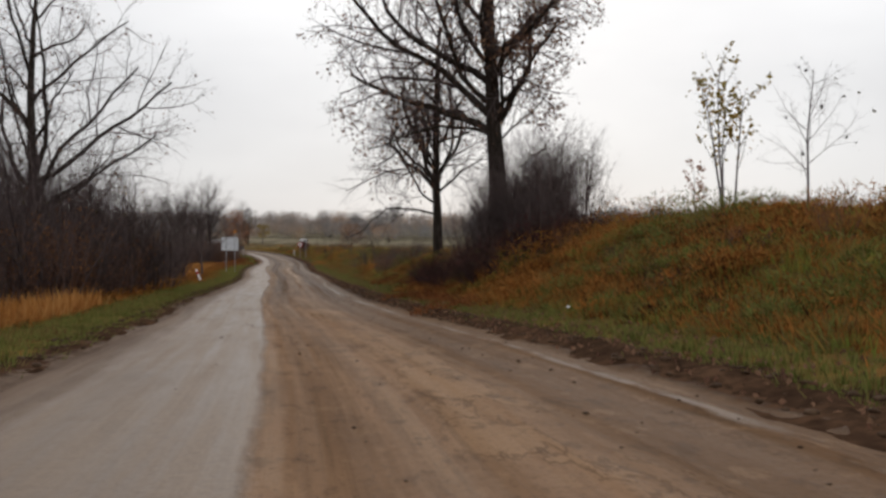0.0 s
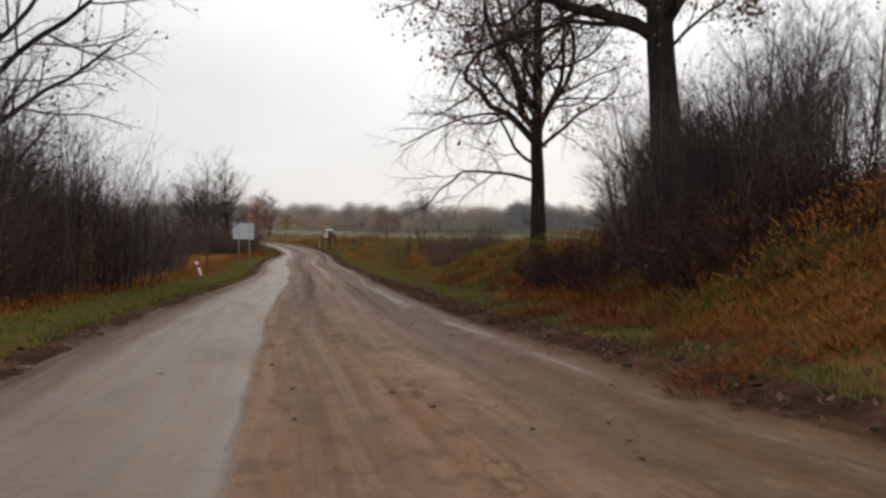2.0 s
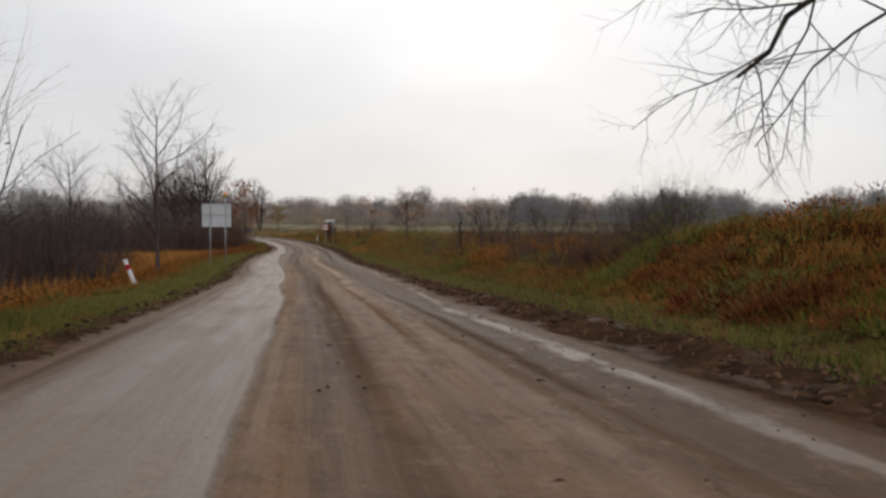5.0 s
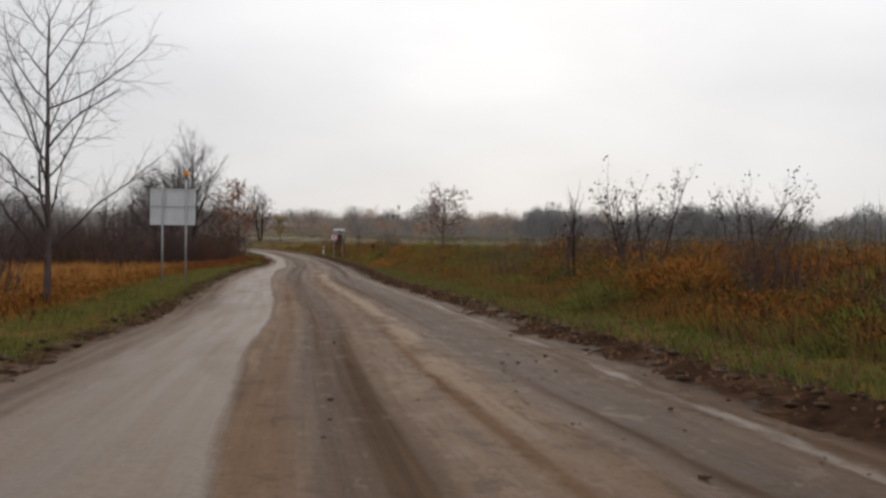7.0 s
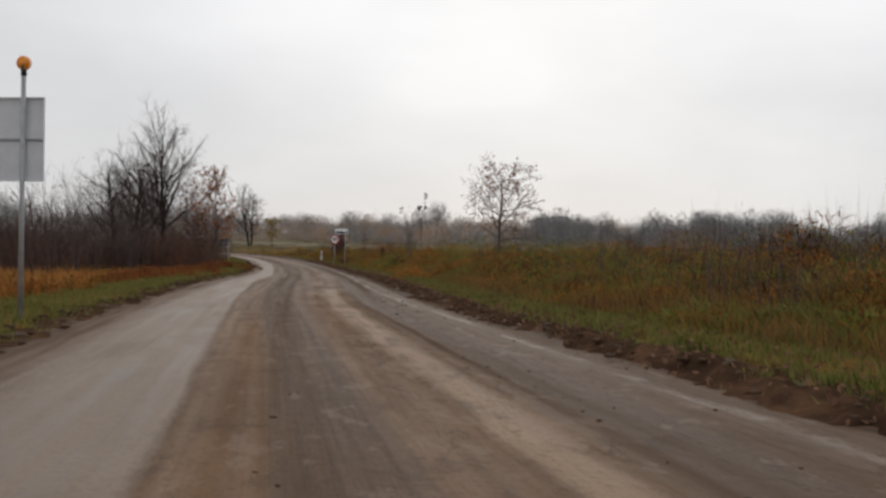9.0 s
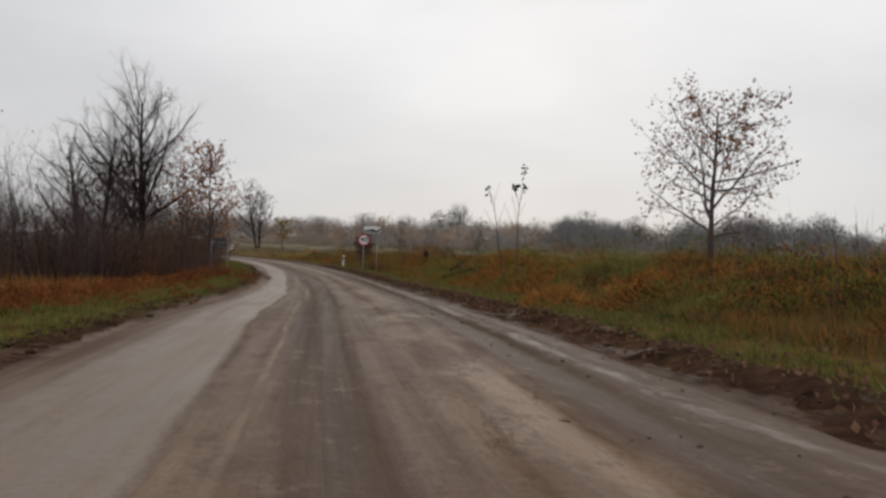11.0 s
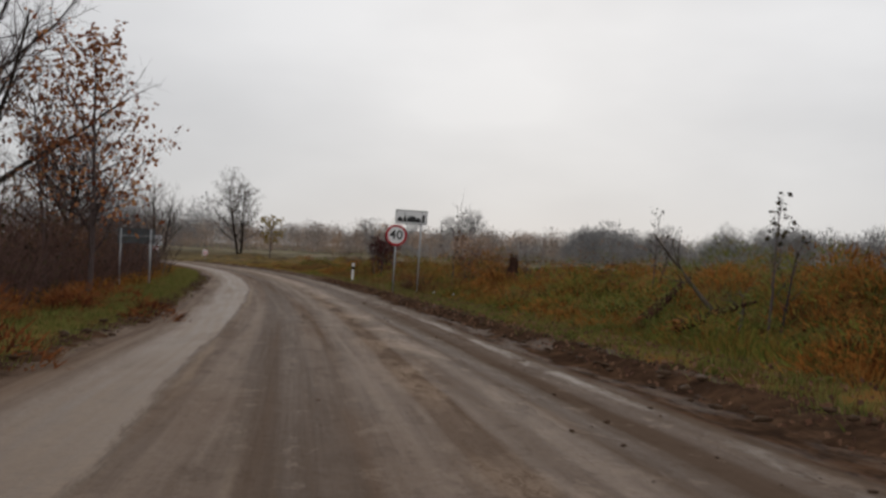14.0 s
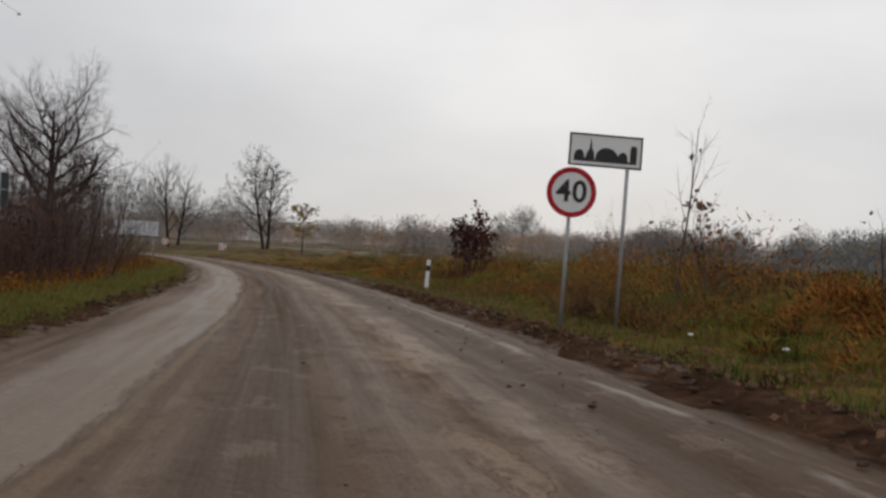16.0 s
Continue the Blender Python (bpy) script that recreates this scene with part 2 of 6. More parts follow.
WHITE = material("white_reflective_sheet", [(0.3, (0.8, 0.8, 0.8)), (0.7, (0.87, 0.87, 0.87))], scale=4, bump=0, rough=(0.4, 0.55), spec=0.5)
RED = material("red_reflective_sheet", [(0.3, (0.42, 0.02, 0.03)), (0.7, (0.5, 0.035, 0.045))], scale=4, bump=0, rough=(0.4, 0.55))
BLACK = material("black_sign_film", [(0.3, (0.012, 0.012, 0.012)), (0.7, (0.022, 0.022, 0.022))], scale=4, bump=0, rough=(0.4, 0.55), spec=0.5)
ORANGE = material("amber_plastic_lens", [(0.3, (0.75, 0.22, 0.01)), (0.7, (0.85, 0.30, 0.02))], scale=4, bump=0, rough=(0.2, 0.35), spec=0.5)
PALEWOOD = material("rotting_grey_wood", [(0.3, (0.05, 0.04, 0.03)), (0.7, (0.14, 0.115, 0.09))], scale=6, stretch=(1, 1, 0.2), bump=0.5)
ROTWOOD = material("dark_red_rotten_wood", [(0.3, (0.022, 0.013, 0.01)), (0.55, (0.06, 0.032, 0.022)), (0.75, (0.12, 0.062, 0.036))], scale=7, stretch=(1, 1, 0.3), bump=0.9)
LITTER = material("white_plastic_litter", [(0.3, (0.6, 0.6, 0.6)), (0.7, (0.75, 0.75, 0.74))], scale=5, bump=0.2, rough=(0.4, 0.6), spec=0.5)


def road_material():
    """Worn wet asphalt on one side, tracked brown mud on the other. U runs across the road in metres, V is the line's own y."""
    m = bpy.data.materials.new("muddy_wet_asphalt")
    m.use_nodes = True
    n, l = m.node_tree.nodes, m.node_tree.links
    bsdf = n["Principled BSDF"]
    uv = n.new("ShaderNodeUVMap")
    uv.uv_map = "lanes"
    sep = n.new("ShaderNodeSeparateXYZ")
    l.new(uv.outputs["UV"], sep.inputs["Vector"])

    def noise_at(sx, sy, scale, detail=4.0, rough=0.55):
        mp = n.new("ShaderNodeMapping")
        mp.inputs["Scale"].default_value = (sx, sy, 1)
        l.new(uv.outputs["UV"], mp.inputs["Vector"])
        ns = n.new("ShaderNodeTexNoise")
        ns.inputs["Scale"].default_value, ns.inputs["Detail"].default_value, ns.inputs["Roughness"].default_value = scale, detail, rough
        l.new(mp.outputs["Vector"], ns.inputs["Vector"])
        return ns.outputs["Fac"]

    def maths(op, a, b=None):
        q = n.new("ShaderNodeMath")
        q.operation = op
        for k, v in enumerate((a, b)):
            if v is None:
                continue
            if isinstance(v, (int, float)):
                q.inputs[k].default_value = v
            else:
                l.new(v, q.inputs[k])
        return q.outputs[0]

    def add(a, b):
        return maths("ADD", a, b)

    def times(a, b):
        return maths("MULTIPLY", a, b)

    def less(a, b):
        return maths("SUBTRACT", a, b)

    def around(v, amount):
        """A noise of 0 to 1 as a shift of plus or minus half the amount."""
        return times(less(v, 0.5), amount)

    def mix(f, a, b):
        q = n.new("ShaderNodeMix")
        q.data_type = "RGBA"
        for key, v in (("Factor", f), ("A", a), ("B", b)):
            if isinstance(v, tuple):
                q.inputs[key].default_value = (*v, 1)
            elif isinstance(v, (int, float)):
                q.inputs[key].default_value = v
            else:
                l.new(v, q.inputs[key])
        return q.outputs["Result"]

    def smooth(v, lo, hi):
        q = n.new("ShaderNodeMapRange")
        q.interpolation_type = "SMOOTHSTEP"
        q.inputs["From Min"].default_value, q.inputs["From Max"].default_value = lo, hi
        l.new(v, q.inputs["Value"])
        return q.outputs["Result"]

    def band(v, centre, inner, outer):
        """1 within inner of the centre, falling to 0 at outer."""
        return less(1.0, smooth(maths("ABSOLUTE", less(v, centre)), inner, outer))

    along = sep.outputs["Y"]

    def course(start, *steps):
        """An offset that shifts along the road: (from, to, by)."""
        v = None
        for lo, hi, by in steps:
            q = times(smooth(along, lo, hi), by)
            v = add(q, start) if v is None else add(v, q)
        return v

    wander = less(noise_at(0.02, 0.07, 1.0, 3.0), 0.5)
    d = add(sep.outputs["X"], times(wander, 0.4))
    fine = noise_at(1, 1, 9.0, 6.0, 0.7)
    mid = noise_at(1, 0.35, 1.6, 5.0)
    blot = noise_at(1, 0.3, 0.8, 5.0, 0.6)
    streak = noise_at(1, 0.035, 4.5, 4.0)
    streak2 = noise_at(1, 0.012, 2.2, 3.0)
    fray = noise_at(1, 0.5, 5.0, 5.0, 0.65)
    ragged = noise_at(1, 0.16, 2.4, 4.0, 0.6)
    tread = noise_at(1, 0.015, 13.0, 3.0, 0.6)
    flake = noise_at(1, 0.3, 1.1, 7.0, 0.62)
    further = smooth(along, 20.0, 58.0)
    scuffed = noise_at(1, 0.2, 1.7, 5.0, 0.65)
    edge = course(-0.27, (28.0, 48.0, -0.13), (54.0, 72.0, -0.22), (88.0, 112.0, -0.38), (118.0, 134.0, -0.2), (140.0, 158.0, 0.25))
    # bare, wet asphalt between the middle and the left rut
    seam_at = add(less(d, edge), add(add(around(fray, 0.07), around(ragged, 0.15)), times(around(scuffed, 0.38), smooth(along, 96.0, 118.0))))
    lane = less(1.0, smooth(seam_at, -0.07, 0.05))
    lane_left = smooth(add(d, add(around(fray, 0.35), around(ragged, 0.5))), -2.35, -1.65)
    bare = times(lane, lane_left)
    # brown mud over the rest, greyer further on
    mud = mix(smooth(streak, 0.38, 0.62), (0.205, 0.118, 0.067), (0.275, 0.165, 0.098))
    mud = mix(smooth(mid, 0.42, 0.68), mud, (0.245, 0.145, 0.084))
    mud = mix(times(smooth(streak2, 0.52, 0.62), 0.6), mud, (0.30, 0.188, 0.112))
    grey = mix(smooth(streak, 0.38, 0.62), (0.132, 0.094, 0.07), (0.186, 0.136, 0.104))
    grey = mix(smooth(mid, 0.42, 0.68), grey, (0.16, 0.115, 0.086))
    grey = mix(times(smooth(streak2, 0.52, 0.62), 0.6), grey, (0.22, 0.16, 0.119))
    dun = mix(smooth(streak, 0.38, 0.62), (0.158, 0.097, 0.06), (0.215, 0.136, 0.085))
    dun = mix(smooth(mid, 0.42, 0.68), dun, (0.186, 0.115, 0.071))
    mud = mix(further, mud, mix(smooth(along, 84.0, 112.0), dun, grey))
    mud = mix(times(smooth(noise_at(0.5, 0.16, 1.2, 5.0, 0.6), 0.46, 0.64), 0.45), mud, (0.14, 0.088, 0.057))
    # drier, flaked crust between the tracks, in plates with dark broken edges
    crest = times(band(add(d, around(ragged, 0.6)), 1.42, 0.2, 0.75), smooth(add(flake, around(blot, 0.3)), 0.42, 0.56))
    mud = mix(times(crest, add(times(less(1.0, smooth(along, 25.0, 38.0)), 0.45), times(smooth(along, 84.0, 104.0), 0.55))), mud, mix(further, (0.33, 0.205, 0.118), (0.37, 0.275, 0.205)))
    plate = times(smooth(d, 0.6, 1.3), smooth(flake, 0.535, 0.545))
    mud = mix(times(plate, 0.2), mud, mix(further, (0.36, 0.228, 0.135), (0.33, 0.245, 0.185)))
    crack = times(smooth(d, 0.5, 1.2), band(flake, 0.53, 0.002, 0.012))
    mud = mix(times(crack, 0.5), mud, (0.085, 0.052, 0.032))
    ridge = band(add(d, add(around(ragged, 0.5), around(fray, 0.16))), 1.48, 0.06, 0.26)
    ridge = times(times(ridge, smooth(blot, 0.36, 0.5)), times(smooth(along, 58.0, 68.0), less(1.0, smooth(along, 96.0, 112.0))))
    mud = mix(times(ridge, 0.6), mud, (0.38, 0.27, 0.185))
    # dark pressed tyre tracks, lined by the treads
    track = band(less(d, course(0.32, (88.0, 108.0, -0.3), (122.0, 136.0, -0.28), (140.0, 156.0, 0.2))), 0.0, 0.22, 0.46)
    track2 = times(band(add(d, around(ragged, 0.3)), 2.3, 0.18, 0.46), add(0.5, times(further, 0.5)))
    pressed = times(maths("MAXIMUM", track, track2), add(add(0.14, times(further, 0.46)), times(smooth(tread, 0.4, 0.62), 0.34)))
    mud = mix(pressed, mud, mix(further, (0.14, 0.083, 0.048), (0.098, 0.067, 0.048)))
    mud = mix(times(smooth(tread, 0.55, 0.7), 0.3), mud, (0.13, 0.084, 0.052))
    # Darker mud on the right, with some lens vignetting put into the colour
    mud = mix(times(smooth(add(d, around(ragged, 0.5)), 1.4, 2.2), 0.7), mud, mix(further, (0.125, 0.074, 0.043), (0.115, 0.079, 0.057)))
    scuff = noise_at(1, 0.45, 3.2, 6.0, 0.68)
    mud = mix(times(smooth(scuff, 0.54, 0.62), 0.42), mud, (0.085, 0.056, 0.038))
    mud = mix(times(smooth(scuff, 0.44, 0.38), 0.3), mud, mix(further, (0.32, 0.2, 0.118), (0.27, 0.2, 0.15)))
    # pale squeezed rim beside the bare lane
    seam = times(band(seam_at, 0.11, 0.02, 0.09), smooth(noise_at(0.5, 0.1, 1.4, 4.0), 0.42, 0.58))
    mud = mix(times(seam, 0.28), mud, (0.36, 0.262, 0.18))
    late = times(smooth(along, 94.0, 102.0), less(1.0, smooth(along, 122.0, 130.0)))
    mud = mix(times(times(band(add(d, around(fray, 0.08)), -0.42, 0.01, 0.05), times(late, smooth(ragged, 0.4, 0.56))), 0.45), mud, (0.38, 0.29, 0.21))
    # wet rut along the outer edge
    rut = course(3.08, (28.0, 40.0, -0.3), (57.0, 68.0, 0.46), (88.0, 104.0, -0.5), (118.0, 130.0, 0.16))
    puddly = times(smooth(along, 24.0, 34.0), less(1.0, smooth(along, 52.0, 62.0)))
    away = maths("ABSOLUTE", less(add(d, add(around(ragged, 0.3), around(fray, 0.2))), rut))
    film = maths("MAXIMUM", less(1.0, smooth(away, 0.03, 0.13)), times(puddly, less(1.0, smooth(away, 0.05, 0.17))))
    film = times(film, smooth(add(noise_at(0.6, 0.2, 2.0, 6.0, 0.7), times(puddly, 0.04)), 0.44, 0.57))
    asphalt = mix(smooth(fine, 0.35, 0.7), (0.185, 0.131, 0.092), (0.245, 0.18, 0.13))
    asphalt = mix(times(smooth(streak, 0.43, 0.62), 0.65), asphalt, (0.15, 0.102, 0.068))
    asphalt = mix(times(smooth(blot, 0.5, 0.66), 0.5), asphalt, (0.16, 0.11, 0.075))
    asphalt = mix(times(smooth(flake, 0.56, 0.68), 0.25), asphalt, (0.09, 0.07, 0.055))
    left_mud = mix(smooth(streak, 0.38, 0.62), (0.125, 0.083, 0.058), (0.195, 0.139, 0.102))
    mud = mix(less(1.0, smooth(d, -1.9, -1.2)), mud, left_mud)
    col = mix(bare, mud, asphalt)
    # The wet rut's shine is partly put into its colour as a paler tone
    col = mix(times(film, 0.4), col, (0.27, 0.215, 0.17))
    # crumbled dark soil at both sides
    rag = add(around(fray, 0.5), around(ragged, 0.5))
    verge = course(3.5, (28.0, 38.0, -0.3), (58.0, 68.0, 0.3), (92.0, 106.0, -0.5), (140.0, 150.0, 0.25))
    shoulder = maths("MAXIMUM", less(1.0, smooth(add(d, rag), -2.9, -2.45)), smooth(less(add(d, rag), verge), 0.0, 0.22))
    soil = mix(smooth(fray, 0.35, 0.65), (0.03, 0.017, 0.011), (0.105, 0.058, 0.034))
    soil = mix(times(smooth(ragged, 0.52, 0.62), times(further, 0.5)), soil, (0.12, 0.082, 0.058))
    col = mix(times(shoulder, 0.92), col, soil)
    col = mix(times(smooth(fine, 0.56, 0.72), 0.3), col, (0.085, 0.056, 0.037))
    grit = noise_at(1, 0.7, 26.0, 3.0, 0.6)
    col = mix(times(smooth(grit, 0.54, 0.66), 0.3), col, (0.08, 0.054, 0.037))
    l.new(col, bsdf.inputs["Base Color"])
    damp = times(smooth(ragged, 0.46, 0.6), times(shoulder, times(further, 0.08)))
    sheen = add(0.36, times(smooth(add(streak, around(blot, 0.4)), 0.36, 0.62), 0.34))
    wet = maths("MAXIMUM", maths("MAXIMUM", times(bare, sheen), times(film, add(0.2, times(puddly, 0.06)))), damp)
    rr = less(add(0.58, times(fine, 0.28)), times(wet, 0.36))
    l.new(add(rr, times(times(bare, smooth(blot, 0.45, 0.65)), 0.12)), bsdf.inputs["Roughness"])
    l.new(add(times(times(less(1.0, shoulder), smooth(streak2, 0.35, 0.65)), 0.08), times(wet, 0.4)), bsdf.inputs["Specular IOR Level"])
    bp = n.new("ShaderNodeBump")
    bp.inputs["Strength"].default_value, bp.inputs["Distance"].default_value = 0.8, 0.04
    calm = less(1.0, times(maths("MAXIMUM", bare, film), 0.8))
    hh = times(add(add(times(fine, 0.9), times(streak, 0.6)), add(times(crest, 0.35), add(times(plate, 0.3), add(times(scuff, 0.9), times(tread, 0.5))))), calm)
    l.new(hh, bp.inputs["Height"])
    l.new(bp.outputs["Normal"], bsdf.inputs["Normal"])
    return m


ROAD = road_material()

# ---------------------------------------------------------------- the lie of the land
# The line along which the car runs, and on round the bend; offsets from it are positive to the right.
LINE = np.array([(8.7, -70), (4.4, -34), (0.25, 1.3), (-0.94, 9.2), (-2.33, 16.8), (-3.61, 23.7), (-5.03, 30.6), (-6.62, 39.9), (-9.7, 59.0), (-10.85, 65.4),
                 (-12.25, 74.3), (-16.47, 95.6), (-18.15, 106.8), (-19.62, 116.7), (-21.2, 126.9), (-23.06, 137.3), (-24.5, 144.5), (-27.3, 157), (-31.0, 172),
                 (-35.5, 187), (-41, 202), (-48.5, 218), (-59, 233), (-73, 245.5), (-92, 255), (-118, 262), (-150, 266)], float)


def smoothed(points, step=0.4, passes=60):
    seg = np.r_[0, np.cumsum(np.hypot(*np.diff(points, axis=0).T))]
    s = np.arange(0, seg[-1], step)
    p = np.stack([np.interp(s, seg, points[:, k]) for k in (0, 1)], 1)
    for _ in range(passes):
        p[1:-1] = (p[:-2] + 2 * p[1:-1] + p[2:]) / 4
    return p


CURVE = smoothed(LINE)
TANGENT = np.gradient(CURVE, axis=0)
TANGENT /= np.linalg.norm(TANGENT, axis=1)[:, None]
NORMAL = np.stack([TANGENT[:, 1], -TANGENT[:, 0]], 1)
ROAD_Y = [-70, -40, 1.3, 9.2, 16.8, 23.7, 30.6, 38.2, 59, 65.4, 74.3, 95.6, 107, 117, 127, 137, 143, 170, 205, 240, 270]
ROAD_Z = [2.6, 1.9, 0.295, -0.026, -0.38, -0.73, -0.99, -1.24, -1.97, -2.19, -2.42, -2.7, -2.8, -2.98, -3.19, -3.33, -3.39, -3.45, -3.4, -3.1, -3.0]
CREST_Y = [-70, 0, 10, 20, 27, 34, 41, 48, 52, 58, 66, 82, 95, 105, 125, 150, 170, 260]
CREST_Z = [2.4, 1.8, 1.65, 1.55, 1.65, 1.2, 0.2, -0.45, -0.45, -0.65, -1.25, -1.6, -1.9, -2.1, -2.4, -2.75, -3.0, -2.9]


TOP_Y = [-70, 38, 45, 57, 64, 260]
TOP_OFF = [11.5, 11.5, 8.4, 8.4, 11.5, 11.5]


def smoothstep(v, lo, hi):
    k = np.clip((v - lo) / (hi - lo), 0, 1)
    return k * k * (3 - 2 * k)


def wavy(x, y, seed=0.0):
    """A cheap, smooth unevenness of about -1 to 1."""
    return (np.sin(x * 0.9 + 1.3 * np.sin(y * 0.37 + seed) + seed) + np.sin(y * 1.1 + 1.7 * np.sin(x * 0.43 - seed)) + 0.6 * np.sin(x * 2.3 + y * 1.9 + seed * 3) + 0.5 * np.sin(y * 3.1 - x * 1.4 + seed)) / 3.1


def road_place(x, y):
    """For arrays of places: offset from the line and the line's own y."""
    x, y = np.atleast_1d(np.asarray(x, float)), np.atleast_1d(np.asarray(y, float))
    off, along = np.empty(len(x)), np.empty(len(x))
    ref, nrm = CURVE[::5], NORMAL[::5]
    for a in range(0, len(x), 4000):
        dx = x[a : a + 4000, None] - ref[:, 0]
        dy = y[a : a + 4000, None] - ref[:, 1]
        k = np.argmin(dx * dx + dy * dy, axis=1)
        rows = np.arange(len(k))
        ex, ey = dx[rows, k], dy[rows, k]
        off[a : a + 4000] = ex * nrm[k, 0] + ey * nrm[k, 1]
        along[a : a + 4000] = ref[k, 1] + np.clip(-ex * nrm[k, 1] + ey * nrm[k, 0], -2, 2) * nrm[k, 0]
    return off, along


def heights(x, y):
    x, y = np.atleast_1d(np.asarray(x, float)), np.atleast_1d(np.asarray(y, float))
    d, yc = road_place(x, y)
    zr = np.interp(yc, ROAD_Y, ROAD_Z)
    crest = np.interp(yc, CREST_Y, CREST_Z)
    low = -3.5
    # right: a lip, then the bank, then its back
    right = zr + 0.12 * smoothstep(d, 4.0, 4.5) + (crest - zr - 0.12) * smoothstep((d - 4.9) / (np.interp(yc, TOP_Y, TOP_OFF) - 4.9), 0, 1)
    right = right + (low - right) * smoothstep(d, 24, 90)
    left = zr + 0.06 * smoothstep(-d, 2.9, 3.3) - 0.45 * smoothstep(-d, 4.3, 8.0)
    left = left + (low - left) * smoothstep(-d, 14, 60)
    z = np.where(d > 0, right, left)
    rough = smoothstep(np.abs(d - 0.8), 4.2, 9.0)
    z = z + rough * ((0.12 + (0.12 + 0.2 * smoothstep(yc, 108, 122)) * (d > 0)) * wavy(x, y) + (0.09 + 0.06 * (d > 0)) * wavy(x * 1.9, y * 1.7, 5.0)) + smoothstep(np.abs(d - 0.8), 3.7, 4.2) * 0.025 * wavy(x * 3.1, y * 2.7, 2.0)
    z = z + 0.46 * smoothstep(d, 6.2, 8.0) * (1 - 0.6 * smoothstep(d, 18, 30)) * (0.6 + 1.1 * smoothstep(yc, 98, 116)) * np.maximum(0, wavy(x * 1.5, y * 1.3, 9.0)) ** 1.2
    r = np.hypot(x + 20, y - 100)
    z = z + 2.0 * smoothstep(r, 110, 260)
    z = z + 9 * smoothstep(r, 330, 900) * (0.8 + 0.25 * np.sin(x * 0.006 + 1))
    z = z - 0.22 * (1 - smoothstep(np.abs(d - 0.75), 3.3, 3.75))
    return z


def height(x, y):
    return float(heights([x], [y])[0])


def beside(y, off):
    """The place at an offset from the line, where the line is at y."""
    k = int(np.argmin(np.abs(CURVE[:, 1] - y)))
    return CURVE[k] + off * NORMAL[k]


# ---------------------------------------------------------------- mesh helpers
def mesh_of(name, verts, faces, mat, smooth=False):
    me = bpy.data.meshes.new(name)
    verts, faces = np.asarray(verts, np.float32), np.asarray(faces, np.int32)
    me.vertices.add(len(verts))
    me.vertices.foreach_set("co", verts.ravel())
    me.loops.add(faces.size)
    me.loops.foreach_set("vertex_index", faces.ravel())
    me.polygons.add(len(faces))
    me.polygons.foreach_set("loop_start", np.arange(0, faces.size, faces.shape[1], dtype=np.int32))
    me.update(calc_edges=True)
    me.materials.append(mat)
    if smooth:
        me.polygons.foreach_set("use_smooth", np.ones(len(me.polygons), dtype=bool))
    me.update()
    return me


def part(name, me, parent, label=""):
    ob = new(name, me)
    ob.parent = parent
    return tagged(ob, label) if label else ob


def bm_mesh(name, bm, mat, smooth=False):
    me = bpy.data.meshes.new(name)
    bm.to_mesh(me)
    bm.free()
    me.materials.append(mat)
    if smooth:
        me.polygons.foreach_set("use_smooth", np.ones(len(me.polygons), dtype=bool))
    return me


def box(sx, sy, sz, at=(0, 0, 0), bevel=0.0, bm=None):
    bm = bm or bmesh.new()
    made = bmesh.ops.create_cube(bm, size=1.0, matrix=Matrix.Translation(at) @ Matrix.Diagonal((sx, sy, sz, 1)))
    if bevel:
        edges = list({e for v in made["verts"] for e in v.link_edges})
        bmesh.ops.bevel(bm, geom=edges, offset=bevel, segments=2, affect="EDGES", profile=0.5)
    return bm


def rod(r, length, at=(0, 0, 0), sides=14, bm=None, r2=None, turn=None):
    bm = bm or bmesh.new()
    m = Matrix.Translation(at) @ (turn or Matrix()) @ Matrix.Translation((0, 0, length / 2))
    bmesh.ops.create_cone(bm, cap_ends=True, segments=sides, radius1=r, radius2=r if r2 is None else r2, depth=length, matrix=m)
    return bm


# ---------------------------------------------------------------- ground and road
def spread(lo, hi, step, far_lo, far_hi):
    mid = np.arange(lo, hi + 1e-6, step)
    out, back, s = [mid[-1]], [mid[0]], step
    while out[-1] < far_hi:
        s *= 1.14
        out.append(out[-1] + s)
    s = step
    while back[-1] > far_lo:
        s *= 1.14
        back.append(back[-1] - s)
    return np.r_[back[:0:-1], mid, out[1:]]


def build_ground():
    gx, gy = spread(-52, 22, 0.5, -1800, 1800), spread(-12, 190, 0.6, -700, 2400)
    xx, yy = np.meshgrid(gx, gy)
    zz = heights(xx.ravel(), yy.ravel())
    verts = np.stack([xx.ravel(), yy.ravel(), zz], 1)
    w, h = len(gx), len(gy)
    k = (np.arange(h - 1)[:, None] * w + np.arange(w - 1)).ravel()
    faces = np.stack([k, k + 1, k + w + 1, k + w], 1)
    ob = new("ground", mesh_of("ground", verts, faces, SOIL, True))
    tagged(ob, "damp uneven earth under grass and dead weeds beside the road", "ground", kind="structure")


